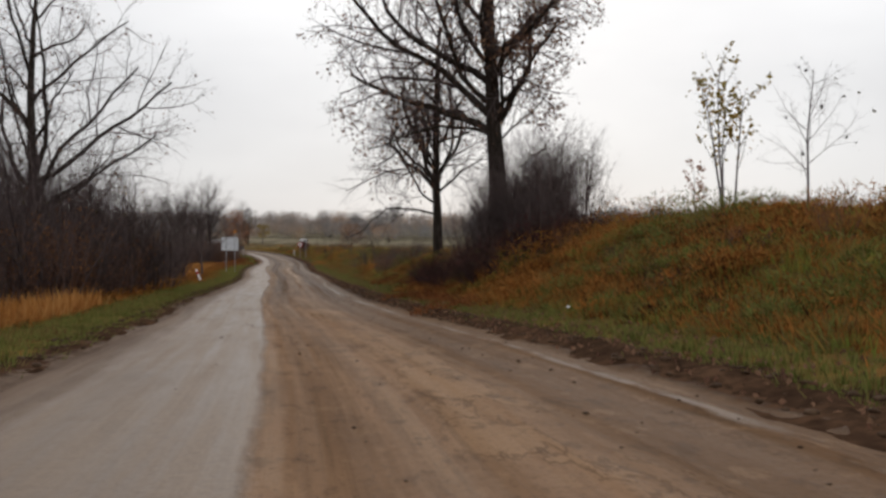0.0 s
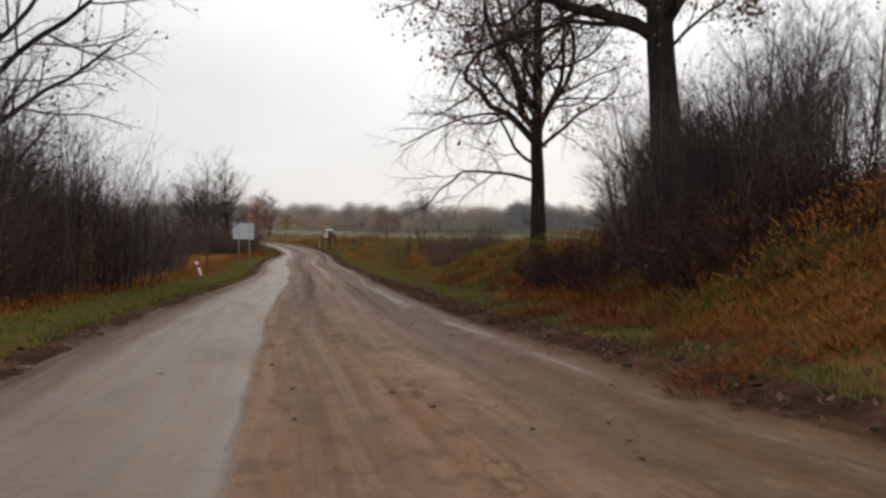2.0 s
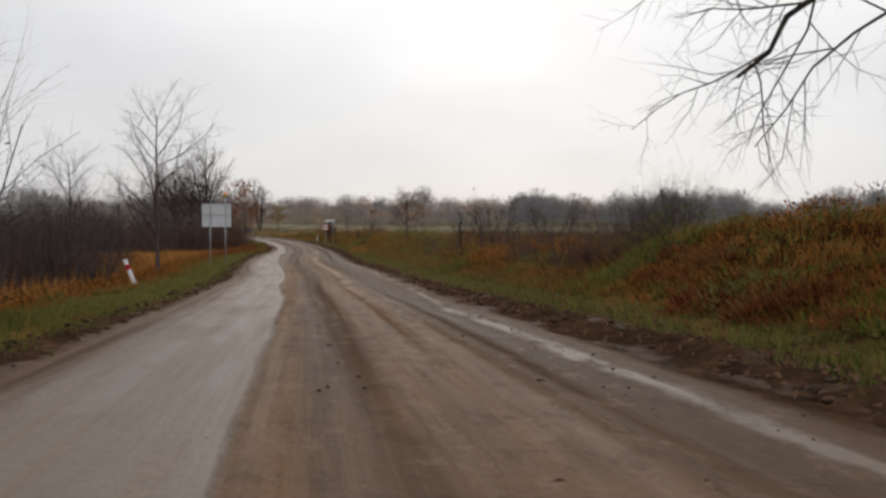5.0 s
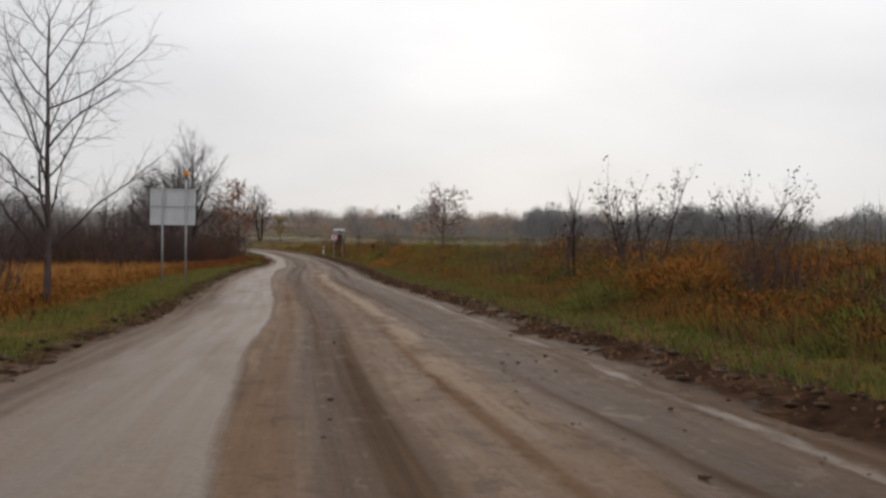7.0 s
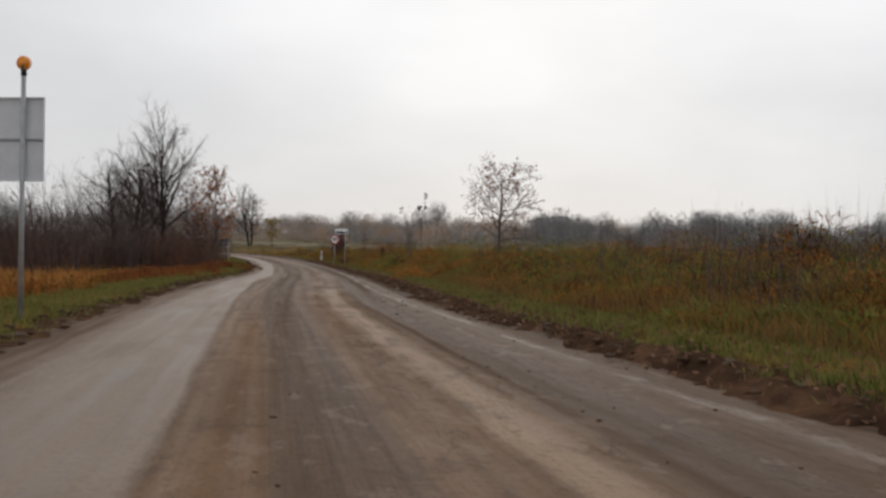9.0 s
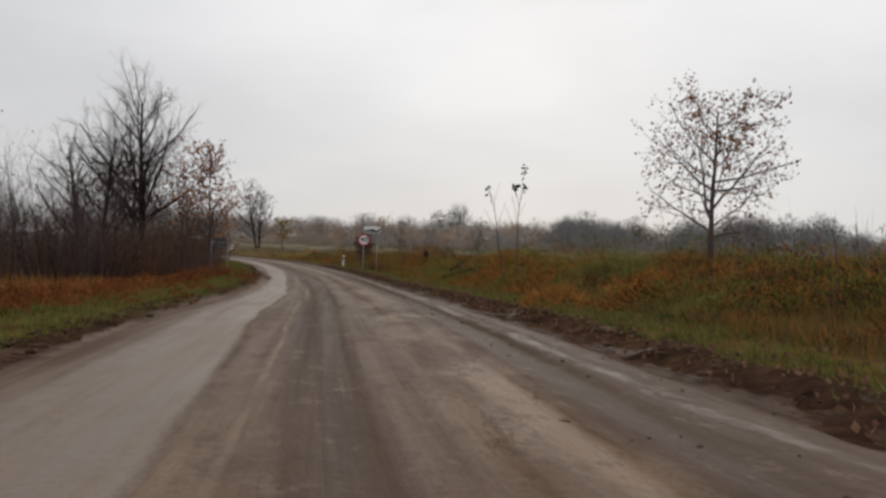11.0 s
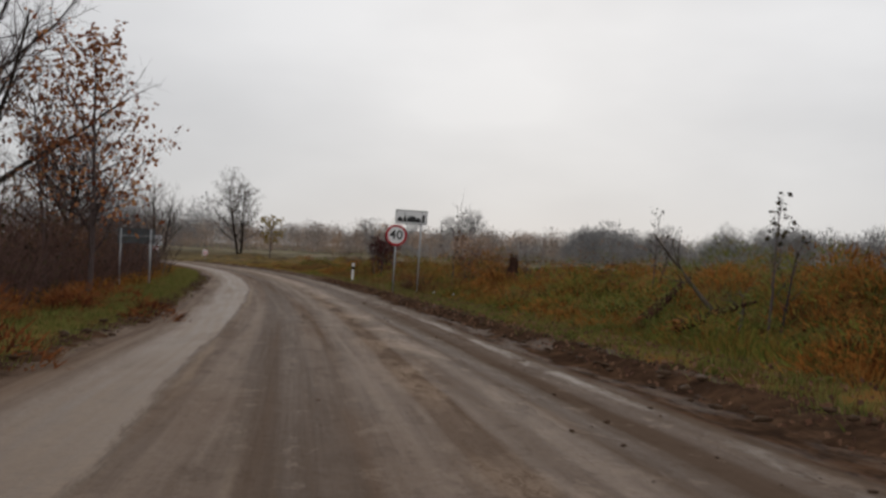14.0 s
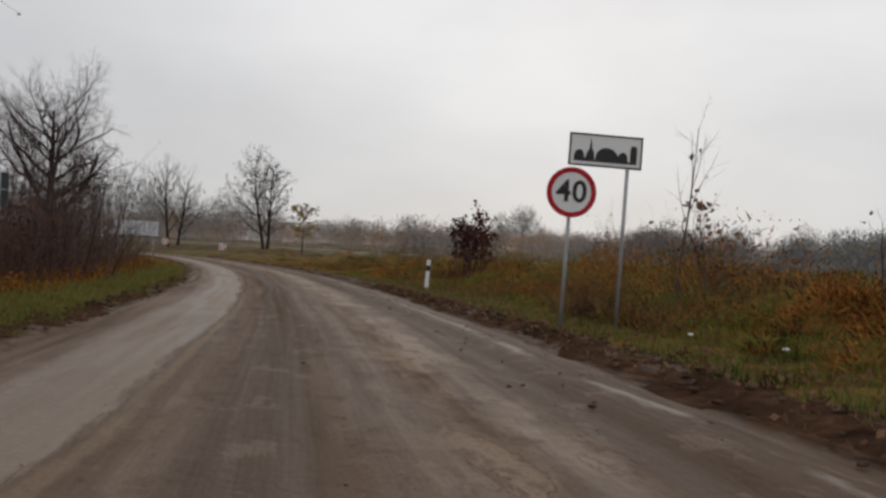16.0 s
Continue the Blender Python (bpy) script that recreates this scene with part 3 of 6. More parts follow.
def build_road():
    offs = np.r_[-4.0, -3.6, -3.3, np.arange(-3.14, 4.6, 0.11), 4.7, 4.9, 5.3]
    keep = np.r_[np.arange(100, 640, 1), np.arange(640, len(CURVE), 2)]
    keep = keep[keep < len(CURVE)]
    c, nn = CURVE[keep], NORMAL[keep]
    s = keep * 0.4
    rng = np.random.default_rng(5)
    px = c[:, None, 0] + offs[None, :] * nn[:, None, 0]
    py = c[:, None, 1] + offs[None, :] * nn[:, None, 1]
    zr = np.interp(c[:, 1], ROAD_Y, ROAD_Z)[:, None] + 0 * px
    o = offs[None, :] + 0 * px
    ss = s[:, None] + 0 * px
    shift = 0.25 * np.sin(ss * 0.11) + 0.12 * np.sin(ss * 0.31 + 1)
    z = zr + 0.03 * (1 - (o / 3.6) ** 2)
    for at, wide, deep in ((0.25, 0.3, 0.025), (2.35, 0.4, 0.045), (3.35, 0.25, 0.03), (-2.5, 0.2, 0.02)):
        z -= deep * np.exp(-(((o - at - 0.3 * shift) / wide) ** 2))
    z += (0.005 + 0.012 * smoothstep(o, -0.6, 0.6)) * wavy(o * 5 + shift, ss * 1.3, 1.0)
    # thrown-up lip of soil on the right, softer on the left
    z += 0.13 * np.exp(-(((o - 4.1) / 0.3) ** 2)) * (0.6 + 0.6 * wavy(ss * 1.7, o, 4.0)) + 0.05 * smoothstep(o, 3.5, 4.0) * wavy(ss * 4.1, o * 6, 3.0)
    z += 0.05 * np.exp(-(((o + 3.1) / 0.3) ** 2)) * (0.6 + 0.5 * wavy(ss * 2.0, o, 7.0))
    z += 0.05 * smoothstep(o, 4.1, 4.5) - 0.35 * smoothstep(o, 4.4, 5.2) - 0.35 * smoothstep(-o, 3.0, 3.9)
    verts = np.stack([px.ravel(), py.ravel(), z.ravel()], 1)
    w, h = len(offs), len(keep)
    k = (np.arange(h - 1)[:, None] * w + np.arange(w - 1)).ravel()
    faces = np.stack([k, k + 1, k + w + 1, k + w], 1)
    me = mesh_of("road", verts, faces, ROAD, True)
    layer = me.uv_layers.new(name="lanes")
    loops = np.empty(len(me.loops), dtype=np.int32)
    me.loops.foreach_get("vertex_index", loops)
    layer.data.foreach_set("uv", np.stack([o.ravel(), (c[:, None, 1] + 0 * px).ravel()], 1)[loops].astype(np.float32).ravel())
    tagged(new("road", me), "narrow country road of wet asphalt smeared with brown mud", "road", kind="structure")


build_ground()
build_road()


# ---------------------------------------------------------------- trees and shrubs
def grow(rng, start, way, length, radius, level, spec, out):
    """Grows one branch as (points, radii, level) and its children into out. spec: per level (segments, wander, rise, children, first, angle, share)."""
    segs, wander, rise, kids, first, angle, share = spec[level][:7]
    p = Vector(start)
    pts, rad = [p], [radius]
    v = Vector(way).normalized()
    taper = 0.78 if level == 0 else 0.7
    for k in range(segs):
        v = (v + Vector((rng.gauss(0, wander), rng.gauss(0, wander), rng.gauss(0, wander) + rise))).normalized()
        p = p + v * (length / segs)
        pts.append(p)
        rad.append(radius * (1 - taper * (k + 1) / segs))
    out.append((pts, rad, level))
    if level + 1 >= len(spec):
        return
    spin = rng.uniform(0, 6.28)
    for c in range(kids):
        f = first + (1 - first) * (c + rng.uniform(0.1, 0.9)) / kids
        at = min(int(f * segs), segs - 1)
        k = f * segs - at
        q = pts[at].lerp(pts[at + 1], k)
        r = rad[at] * (1 - k) + rad[at + 1] * k
        axis = (pts[at + 1] - pts[at]).normalized()
        side = axis.cross(Vector((0.3, 0.2, 0.9))).normalized()
        other = axis.cross(side)
        spin += 2.4 + rng.gauss(0, 0.4)
        a = radians(angle + rng.gauss(0, 9))
        heading = axis * math.cos(a) + (side * math.cos(spin) + other * math.sin(spin)) * math.sin(a)
        size = length * share * (1.15 - 0.55 * f) * rng.uniform(0.7, 1.2)
        grow(rng, q, heading, size, min(r * 0.62, max(radius * 0.8 * size / length, 0.0085)), level + 1, spec, out)


def pointed(branches):
    """Three-sided twigs: tapered tubes, the shortest running out to a point."""
    longer, shortest = [b for b in branches if len(b[0]) > 2], [b for b in branches if len(b[0]) == 2]
    verts, quads = tubes(longer, (3,))
    faces = np.concatenate([quads[:, [0, 1, 2]], quads[:, [0, 2, 3]]])
    tips, rings = tubes(shortest, (3,))
    tips = tips.reshape(-1, 6, 3)
    cone = np.concatenate([tips[:, :3], tips[:, 3:].mean(axis=1, keepdims=True)], 1)
    k = np.arange(len(cone))[:, None, None] * 4 + np.array([(0, 1, 3), (1, 2, 3), (2, 0, 3)]) + len(verts)
    return np.concatenate([verts, cone.reshape(-1, 3)]), np.concatenate([faces, k.reshape(-1, 3)])


def tubes(branches, sides):
    """Tapered tubes round the branches, those of one length and kind at once."""
    kinds = {}
    for pts, rad, level in branches:
        kinds.setdefault((len(pts), sides[min(level, len(sides) - 1)]), []).append((pts, rad))
    verts, faces, base = [], [], 0
    for (m, n), some in kinds.items():
        pts = np.array([[tuple(p) for p in b[0]] for b in some], np.float32)
        rad = np.array([b[1] for b in some], np.float32)
        way = np.gradient(pts, axis=1)
        way /= np.linalg.norm(way, axis=2, keepdims=True) + 1e-9
        ref = np.where(np.abs(way[:, :1, :1]) < 0.8, np.array((1.0, 0, 0)), np.array((0, 1.0, 0)))
        a = np.cross(way, np.broadcast_to(ref, way.shape))
        a /= np.linalg.norm(a, axis=2, keepdims=True) + 1e-9
        b = np.cross(way, a)
        ang = np.arange(n) * 2 * math.pi / n
        ring = pts[:, :, None] + rad[:, :, None, None] * (np.cos(ang)[:, None] * a[:, :, None] + np.sin(ang)[:, None] * b[:, :, None])
        verts.append(ring.reshape(-1, 3))
        i = np.arange(m - 1)[:, None] * n
        j = np.arange(n)
        quad = np.stack([i + j, i + (j + 1) % n, i + n + (j + 1) % n, i + n + j], -1).reshape(-1, 4)
        faces.append((np.arange(len(some))[:, None, None] * (m * n) + quad).reshape(-1, 4) + base)
        base += len(some) * m * n
    return np.concatenate(verts), np.concatenate(faces)


def leaf_mesh(name, rng, places, size, mat):
    """Folded two-faced leaves hanging at the places."""
    n = len(places)
    u = rng.normal(size=(n, 3))
    u[:, 2] -= 0.7
    u /= np.linalg.norm(u, axis=1)[:, None]
    w = np.cross(u, rng.normal(size=(n, 3)))
    w /= np.linalg.norm(w, axis=1)[:, None]
    nn = np.cross(u, w)
    s = (size * rng.uniform(0.6, 1.3, n))[:, None]
    p = places
    tip, l1, r1 = p + u * s, p + u * s * 0.5 + w * s * 0.36 + nn * s * 0.12, p + u * s * 0.5 - w * s * 0.36 + nn * s * 0.12
    verts = np.stack([p, l1, tip, r1], 1).reshape(-1, 3)
    k = np.arange(n) * 4
    faces = np.concatenate([np.stack([k, k + 1, k + 2], 1), np.stack([k, k + 2, k + 3], 1)])
    return mesh_of(name, verts, faces, mat)


OAK = [(12, 0.025, 0.03, 12, 0.46, 50, 0.40), (9, 0.16, 0.05, 9, 0.15, 48, 0.50), (5, 0.19, 0.01, 8, 0.12, 46, 0.52), (3, 0.2, -0.03, 6, 0.1, 46, 0.6), (2, 0.22, -0.06, 0, 0, 0, 0)]
ASH = [(12, 0.045, 0.02, 16, 0.22, 46, 0.46), (9, 0.16, 0.045, 9, 0.2, 44, 0.46), (5, 0.2, 0.03, 7, 0.15, 44, 0.5), (3, 0.18, 0.0, 4, 0.1, 44, 0.55), (2, 0.2, -0.02, 0, 0, 0, 0)]
SLIM = [(11, 0.035, 0.02, 20, 0.16, 42, 0.44), (7, 0.10, 0.05, 9, 0.15, 42, 0.48), (4, 0.14, 0.03, 7, 0.15, 42, 0.52), (2, 0.17, 0.0, 0, 0, 0, 0)]
WIDE = [(11, 0.03, 0.02, 20, 0.16, 50, 0.54), (7, 0.10, 0.06, 9, 0.15, 42, 0.48), (4, 0.14, 0.03, 7, 0.15, 42, 0.52), (2, 0.17, 0.0, 0, 0, 0, 0)]
YOUNG = [(9, 0.05, 0.02, 14, 0.28, 50, 0.42), (5, 0.13, 0.04, 6, 0.2, 45, 0.5), (3, 0.15, 0.0, 4, 0.2, 45, 0.5), (2, 0.2, 0.0, 0, 0, 0, 0)]
SAPLING = [(9, 0.03, 0.03, 9, 0.35, 32, 0.34), (5, 0.10, 0.07, 4, 0.3, 35, 0.45), (3, 0.12, 0.03, 0, 0, 0, 0)]


def tree(name, label, seed, x, y, tall, radius, spec, leaves=0, leaf=None, leaf_size=0.09, twig=None, lean=(0, 0), category="tree", group="", stems=1, apart=0.3, z=None, top=0.0, limbs=(), splay=0.13):
    rng, nrng = random.Random(seed), np.random.default_rng(seed)
    out = []
    for k in range(stems):
        a = rng.uniform(0, 6.28)
        at = (0, 0, -0.25) if k == 0 and stems == 1 else (apart * math.cos(a), apart * math.sin(a), -0.25)
        way = (lean[0] + (splay * math.cos(a) if stems > 1 else 0), lean[1] + (splay * math.sin(a) if stems > 1 else 0), 1)
        grow(rng, at, way, tall * (1 if k == 0 else rng.uniform(0.7, 0.95)) * (0.8 if len(spec) > 4 else 0.95), radius, 0, spec, out)
    for up, azimuth, tilt, reach, thick in limbs:
        pts, rad, _ = out[0]
        f = (up / pts[-1].z) * (len(pts) - 1)
        p = pts[int(f)].lerp(pts[int(f) + 1], f - int(f))
        a, b = radians(azimuth), radians(tilt)
        grow(rng, p, (math.cos(a) * math.sin(b), math.sin(a) * math.sin(b), math.cos(b)), reach, thick, 1, spec if tilt < 75 else [spec[0], (*spec[1][:2], 0.0, *spec[1][3:]), *spec[2:]], out)
    for pts, rad, level in out:
        if level == 0:
            rad[:] = [q * (1 + 0.45 * math.exp(-(p.z - pts[0].z) / (radius * 1.8))) for p, q in zip(pts, rad)]
    root = new(name)
    root.location = (x, y, height(x, y) if z is None else z)
    tagged(root, label, category, group)
    part("trunk", mesh_of("trunk", *tubes([b for b in out if b[2] == 0], (10,)), BARK if radius > 0.1 else (twig or TWIG), True), root)
    limbs_made = [b for b in out if b[2] == 1]
    if radius > 0.15:
        for b in limbs_made:
            part("limb", mesh_of("limb", *tubes([b], (7, 7)), BARK, True), root)
        rest = [b for b in out if b[2] > 1]
    else:
        rest = [b for b in out if b[2] > 0]
    crown = mesh_of("crown", *tubes(rest, (4, 4, 3, 3, 3)), twig or TWIG)
    part("crown", crown, root)
    if leaves:
        ends = [b for b in out if b[2] >= len(spec) - 2 and b[0][-1][2] > top]
        at = np.array([tuple(rng.choice(rng.choice(ends)[0][1:])) for _ in range(leaves)]) + nrng.normal(0, 0.03, (leaves, 3))
        part("foliage", leaf_mesh("foliage", nrng, at, leaf_size, leaf), root)
    return root


SHRUB = [(4, 0.08, 0.03, 8, 0.2, 32, 0.45), (2, 0.14, 0.06, 5, 0.2, 36, 0.55), (1, 0.16, 0.02, 0, 0, 0, 0)]


def shrub(name, label, seed, tall, wide, stems, twig, leaves=0, leaf=None, leaf_size=0.06, fan=0.35, radius=0.014, group="", category="shrub"):
    rng, nrng = random.Random(seed), np.random.default_rng(seed)
    out = []
    for _ in range(stems):
        a, r = rng.uniform(0, 6.28), wide * math.sqrt(rng.uniform(0, 1))
        way = (fan * math.cos(a) * r / wide + rng.gauss(0, 0.08), fan * math.sin(a) * r / wide + rng.gauss(0, 0.08), 1)
        grow(rng, (r * math.cos(a), r * math.sin(a), -0.2), way, tall * rng.uniform(0.5, 1.05), radius * rng.uniform(0.6, 1.4), 0, SHRUB, out)
    root = new(name)
    tagged(root, label, category, group)
    part("woody_frame", mesh_of("woody_frame", *tubes([b for b in out if b[2] == 0], (3,)), twig), root)
    part("crown", mesh_of("crown", *pointed([b for b in out if b[2] > 0]), twig), root)
    if leaves:
        ends = [b for b in out if b[2] > 0]
        at = np.array([tuple(rng.choice(rng.choice(ends)[0])) for _ in range(leaves)])
        part("foliage", leaf_mesh("foliage", nrng, at + nrng.normal(0, 0.06, at.shape), leaf_size, leaf), root)
    return root


def set_down(ob, x, y, turn=0.0, size=1.0, sink=0.0):
    ob.matrix_basis = pose(x, y, height(x, y) - sink, 0, 0, turn) @ Matrix.Diagonal((size, size, size, 1))
    return ob


def copy_down(ob, x, y, turn=0.0, size=1.0, sink=0.0):
    other = copy_thing(ob, pose(0, 0, 0))
    other.matrix_basis = pose(x, y, height(x, y) - sink, 0, 0, turn) @ Matrix.Diagonal((size, size, size, 1))
    return other


# the large trees
tree("oak_tree", "large old oak with a thick dark trunk and sparse withered leaves", 11, 2.63, 40.5, 21.0, 0.44, OAK, 9500, LEAF_BROWN, 0.13, z=-0.3,
     limbs=((5.6, 175, 44, 7.4, 0.18), (6.3, 190, 38, 8.5, 0.17), (7.6, 168, 48, 8.5, 0.15), (6.8, 182, 66, 8.0, 0.12), (5.8, 20, 38, 5.0, 0.16), (6.6, 350, 60, 4.4, 0.10), (5.6, 195, 78, 5.5, 0.08), (5.4, 15, 70, 3.4, 0.05), (7.0, 100, 55, 5.0, 0.13), (7.2, 260, 50, 5.5, 0.14), (8.4, 210, 62, 5.5, 0.12), (8.8, 20, 60, 4.5, 0.11), (6.0, 300, 70, 4.5, 0.1)))
tree("oak_tree", "bare dark oak on the roadside bank with few withered leaves", 24, -0.02, 48.3, 14.5, 0.27, [OAK[0], (9, 0.24, 0.05, 9, 0.12, 52, 0.5), *OAK[2:]], 1500, LEAF_BROWN, 0.11, z=-0.45, top=4.6, lean=(-0.03, 0),
     limbs=((2.7, 185, 88, 4.6, 0.06), (3.9, 188, 46, 6.6, 0.13), (4.2, 172, 32, 7.6, 0.12), (4.7, 180, 60, 6.6, 0.09), (3.2, 178, 74, 5.0, 0.06), (3.7, 10, 60, 3.8, 0.07), (4.0, 20, 22, 6.0, 0.11), (4.4, 350, 30, 5.0, 0.09), (4.6, 260, 40, 4.5, 0.08), (4.8, 90, 45, 4.5, 0.08), (4.3, 205, 55, 5.0, 0.09), (5.5, 165, 50, 4.5, 0.08)))
tree("ash_tree", "tall bare tree with dark spreading limbs above a thicket", 31, -17.5, 43.0, 19.0, 0.30, ASH, 900, LEAF_BROWN, 0.13,
     limbs=((3.6, 10, 46, 6.5, 0.11), (4.0, 350, 62, 5.5, 0.09), (4.4, 5, 34, 7.5, 0.12), (4.6, 180, 40, 6.0, 0.12), (5.2, 20, 28, 7.5, 0.12), (2.2, 0, 76, 5.0, 0.07), (5.0, 270, 50, 5.0, 0.09)))
tree("alder_tree", "clump of slim bare grey stems behind an old oak", 47, 4.6, 53.0, 6.8, 0.065, SLIM, 90, LEAF_DARK, 0.1, stems=5, apart=0.8)
tree("alder_tree", "clump of bare upright stems on the back of the bank", 48, 5.9, 51.3, 5.8, 0.06, SLIM, 90, LEAF_DARK, 0.1, stems=5, apart=0.8)
tree("alder_tree", "clump of thin bare stems beside a dark oak", 49, 3.4, 51.0, 4.8, 0.045, SLIM, 60, LEAF_DARK, 0.1, stems=4, apart=0.6)
tree("young_oak_tree", "young oak with sparse brown leaves in rusty grass", 45, -10.6, 114.4, 4.15, 0.075, [(9, 0.03, 0.03, 24, 0.28, 64, 0.5), (5, 0.15, 0.06, 8, 0.2, 48, 0.5), (3, 0.16, 0.0, 5, 0.2, 48, 0.5), (2, 0.2, 0.0, 0, 0, 0, 0)], 2300, LEAF_TAN, 0.075, z=-2.1)
tree("alder_bush", "spreading bush of many stems with dark curled leaves", 145, -4.8, 80.7, 3.2, 0.035, [(7, 0.08, 0.03, 9, 0.3, 34, 0.42), (4, 0.13, 0.06, 5, 0.2, 38, 0.5), (2, 0.16, 0.03, 0, 0, 0, 0)], 520, LEAF_DARK, 0.065, stems=8, apart=0.3, splay=0.36, category="bush", top=1.2)
tree("alder_bush", "bush of slanting stems with dark curled leaves", 146, -2.6, 79.0, 2.7, 0.032, [(7, 0.08, 0.03, 9, 0.3, 34, 0.42), (4, 0.13, 0.06, 5, 0.2, 38, 0.5), (2, 0.16, 0.03, 0, 0, 0, 0)], 380, LEAF_DARK, 0.06, stems=6, apart=0.3, splay=0.45, category="bush", top=1.0)
tree("sapling", "small bare forked tree leaning in rusty weeds", 147, -6.3, 82.8, 2.7, 0.045, [(8, 0.06, 0.04, 13, 0.3, 34, 0.42), (5, 0.1, 0.07, 5, 0.2, 34, 0.45), (2, 0.14, 0.04, 0, 0, 0, 0)], 10, LEAF_DARK, 0.1, stems=2, apart=0.15, lean=(-0.08, 0))
for k, (px, py, tall) in enumerate(((3.9, 36.2, 4.4), (4.6, 35.0, 4.0), (3.3, 37.6, 4.4), (4.4, 38.6, 4.4), (2.2, 38.4, 4.4), (1.6, 36.8, 3.8))):
    tree("hazel_tree", "clump of slim dark upright stems below an old oak", 300 + k, px, py, tall, 0.036, SLIM, 40, LEAF_DARK, 0.08, stems=5, apart=0.5, group="slim stems below the oak")
tree("lime_tree", "tall bare tree with a broad crown above a dark thicket", 53, -36.4, 153.2, 11.8, 0.24, [(11, 0.03, 0.02, 26, 0.24, 48, 0.5), (7, 0.10, 0.06, 11, 0.15, 42, 0.48), (4, 0.14, 0.03, 8, 0.15, 42, 0.52), (2, 0.17, 0.0, 0, 0, 0, 0)], 150, LEAF_BROWN, 0.12)
tree("bare_tree", "round bare tree behind a dark thicket", 56, -38.9, 150.0, 9.0, 0.18, [(9, 0.03, 0.02, 22, 0.22, 52, 0.5), (7, 0.13, 0.06, 9, 0.15, 44, 0.5), (4, 0.15, 0.03, 8, 0.12, 44, 0.52), (2, 0.17, 0.0, 0, 0, 0, 0)], 0, stems=2, apart=0.9)
tree("birch_tree", "slim tree with rust red leaves beside a bare one", 54, -31.4, 149.8, 7.4, 0.09, SLIM, 1900, LEAF_RED, 0.16)
tree("birch_tree", "thin tree with pale red leaves at the edge of a thicket", 55, -33.0, 150.5, 6.6, 0.08, SLIM, 700, LEAF_BROWN, 0.16)
tree("maple_tree", "forked tree with dark leaves on the outside of the bend", 61, -48.4, 241.0, 9.6, 0.17, SLIM, 1200, LEAF_DARK, 0.2, stems=2, apart=0.15, splay=0.13)
tree("maple_tree", "small tree with yellow leaves beside the bend", 64, -45.0, 243.0, 5.5, 0.08, YOUNG, 700, LEAF_YELLOW, 0.24)
tree("bare_tree", "broad bare tree behind a hedge of shrubs", 62, -58.0, 212, 14.0, 0.36, [(9, 0.03, 0.02, 24, 0.2, 60, 0.72), (7, 0.14, 0.06, 10, 0.15, 46, 0.5), (4, 0.16, 0.02, 9, 0.12, 44, 0.52), (3, 0.18, 0.0, 5, 0.1, 44, 0.55), (2, 0.18, 0.0, 0, 0, 0, 0)], 0)
tree("bare_tree", "tall bare tree standing in a row behind the bend", 65, -60.0, 246.0, 9.5, 0.16, SLIM, 0, stems=2, apart=0.6, twig=TWIG_HAZED)
for k, (px, py, tall) in enumerate(((-66, 232, 12), (-72, 238, 12.5), (-78, 240, 12), (-64, 226, 10), (-84, 236, 11))):
    tree("bare_tree", "tall bare tree in a row beyond the bend, haze put into its twig colour", 80 + k, px, py, tall, 0.16, YOUNG, 0, twig=TWIG_HAZED, group="row of trees beyond the bend")
tree("bare_tree", "slender bare tree in the reed field", 63, -19.2, 79.0, 7.4, 0.09, WIDE, 0)
tree("bare_tree", "slender bare tree among shrubs in the reed field", 66, -23.5, 80.5, 5.6, 0.07, WIDE, 0)
tree("sapling", "slim sapling with yellow leaves on the grassy bank", 71, 7.85, 27.0, 4.6, 0.035, SAPLING, 420, LEAF_YELLOW, 0.14, stems=4, apart=0.2)
tree("sapling", "thin bare sapling on the grassy bank", 72, 9.95, 27.0, 4.3, 0.04, YOUNG, 22, LEAF_DARK, 0.12)
for k, (px, py, tall) in enumerate(((7.6, 40.5, 1.5), (8.9, 38.2, 1.7), (9.7, 41.5, 1.4), (12.6, 42.0, 1.6))):
    tree("sapling", "thin bare sapling on the crest of the bank", 171 + k, px, py, tall, 0.022, SAPLING, 4, LEAF_DARK, 0.1, stems=2, apart=0.2, group="saplings on the bank")
tree("sapling", "small sapling with pale salmon leaves behind the bank", 73, 11.3, 44.0, 4.2, 0.03, SAPLING, 200, LEAF_PINK, 0.15)
tree("sapling", "thin sapling with a few large withered leaves", 74, -14.3, 125.9, 3.85, 0.03, [(9, 0.03, 0.03, 6, 0.5, 32, 0.34), (4, 0.08, 0.09, 3, 0.7, 30, 0.2), (2, 0.1, 0, 0, 0, 0, 0)], 34, LEAF_DARK, 0.17, top=3.3)
tree("sapling", "thin bare sapling standing beside another", 75, -14.75, 126.3, 3.7, 0.028, [(9, 0.05, 0.03, 9, 0.3, 26, 0.34), (4, 0.08, 0.09, 2, 0.7, 30, 0.2), (2, 0.1, 0, 0, 0, 0, 0)], 9, LEAF_DARK, 0.16, top=3.1)
tree("sapling", "thin bare sapling behind the road signs", 76, -20.95, 160.3, 4.0, 0.03, SAPLING, 4, LEAF_DARK, 0.15)
tree("sapling", "stunted sapling with clusters of brown leaves", 77, -20.4, 160.3, 2.3, 0.025, YOUNG, 120, LEAF_BROWN, 0.11, top=1.0)
tree("sapling", "thin bare sapling in the rough grass", 78, -16.0, 146.0, 2.4, 0.02, SAPLING, 40, LEAF_DARK, 0.08, stems=2, apart=0.3)
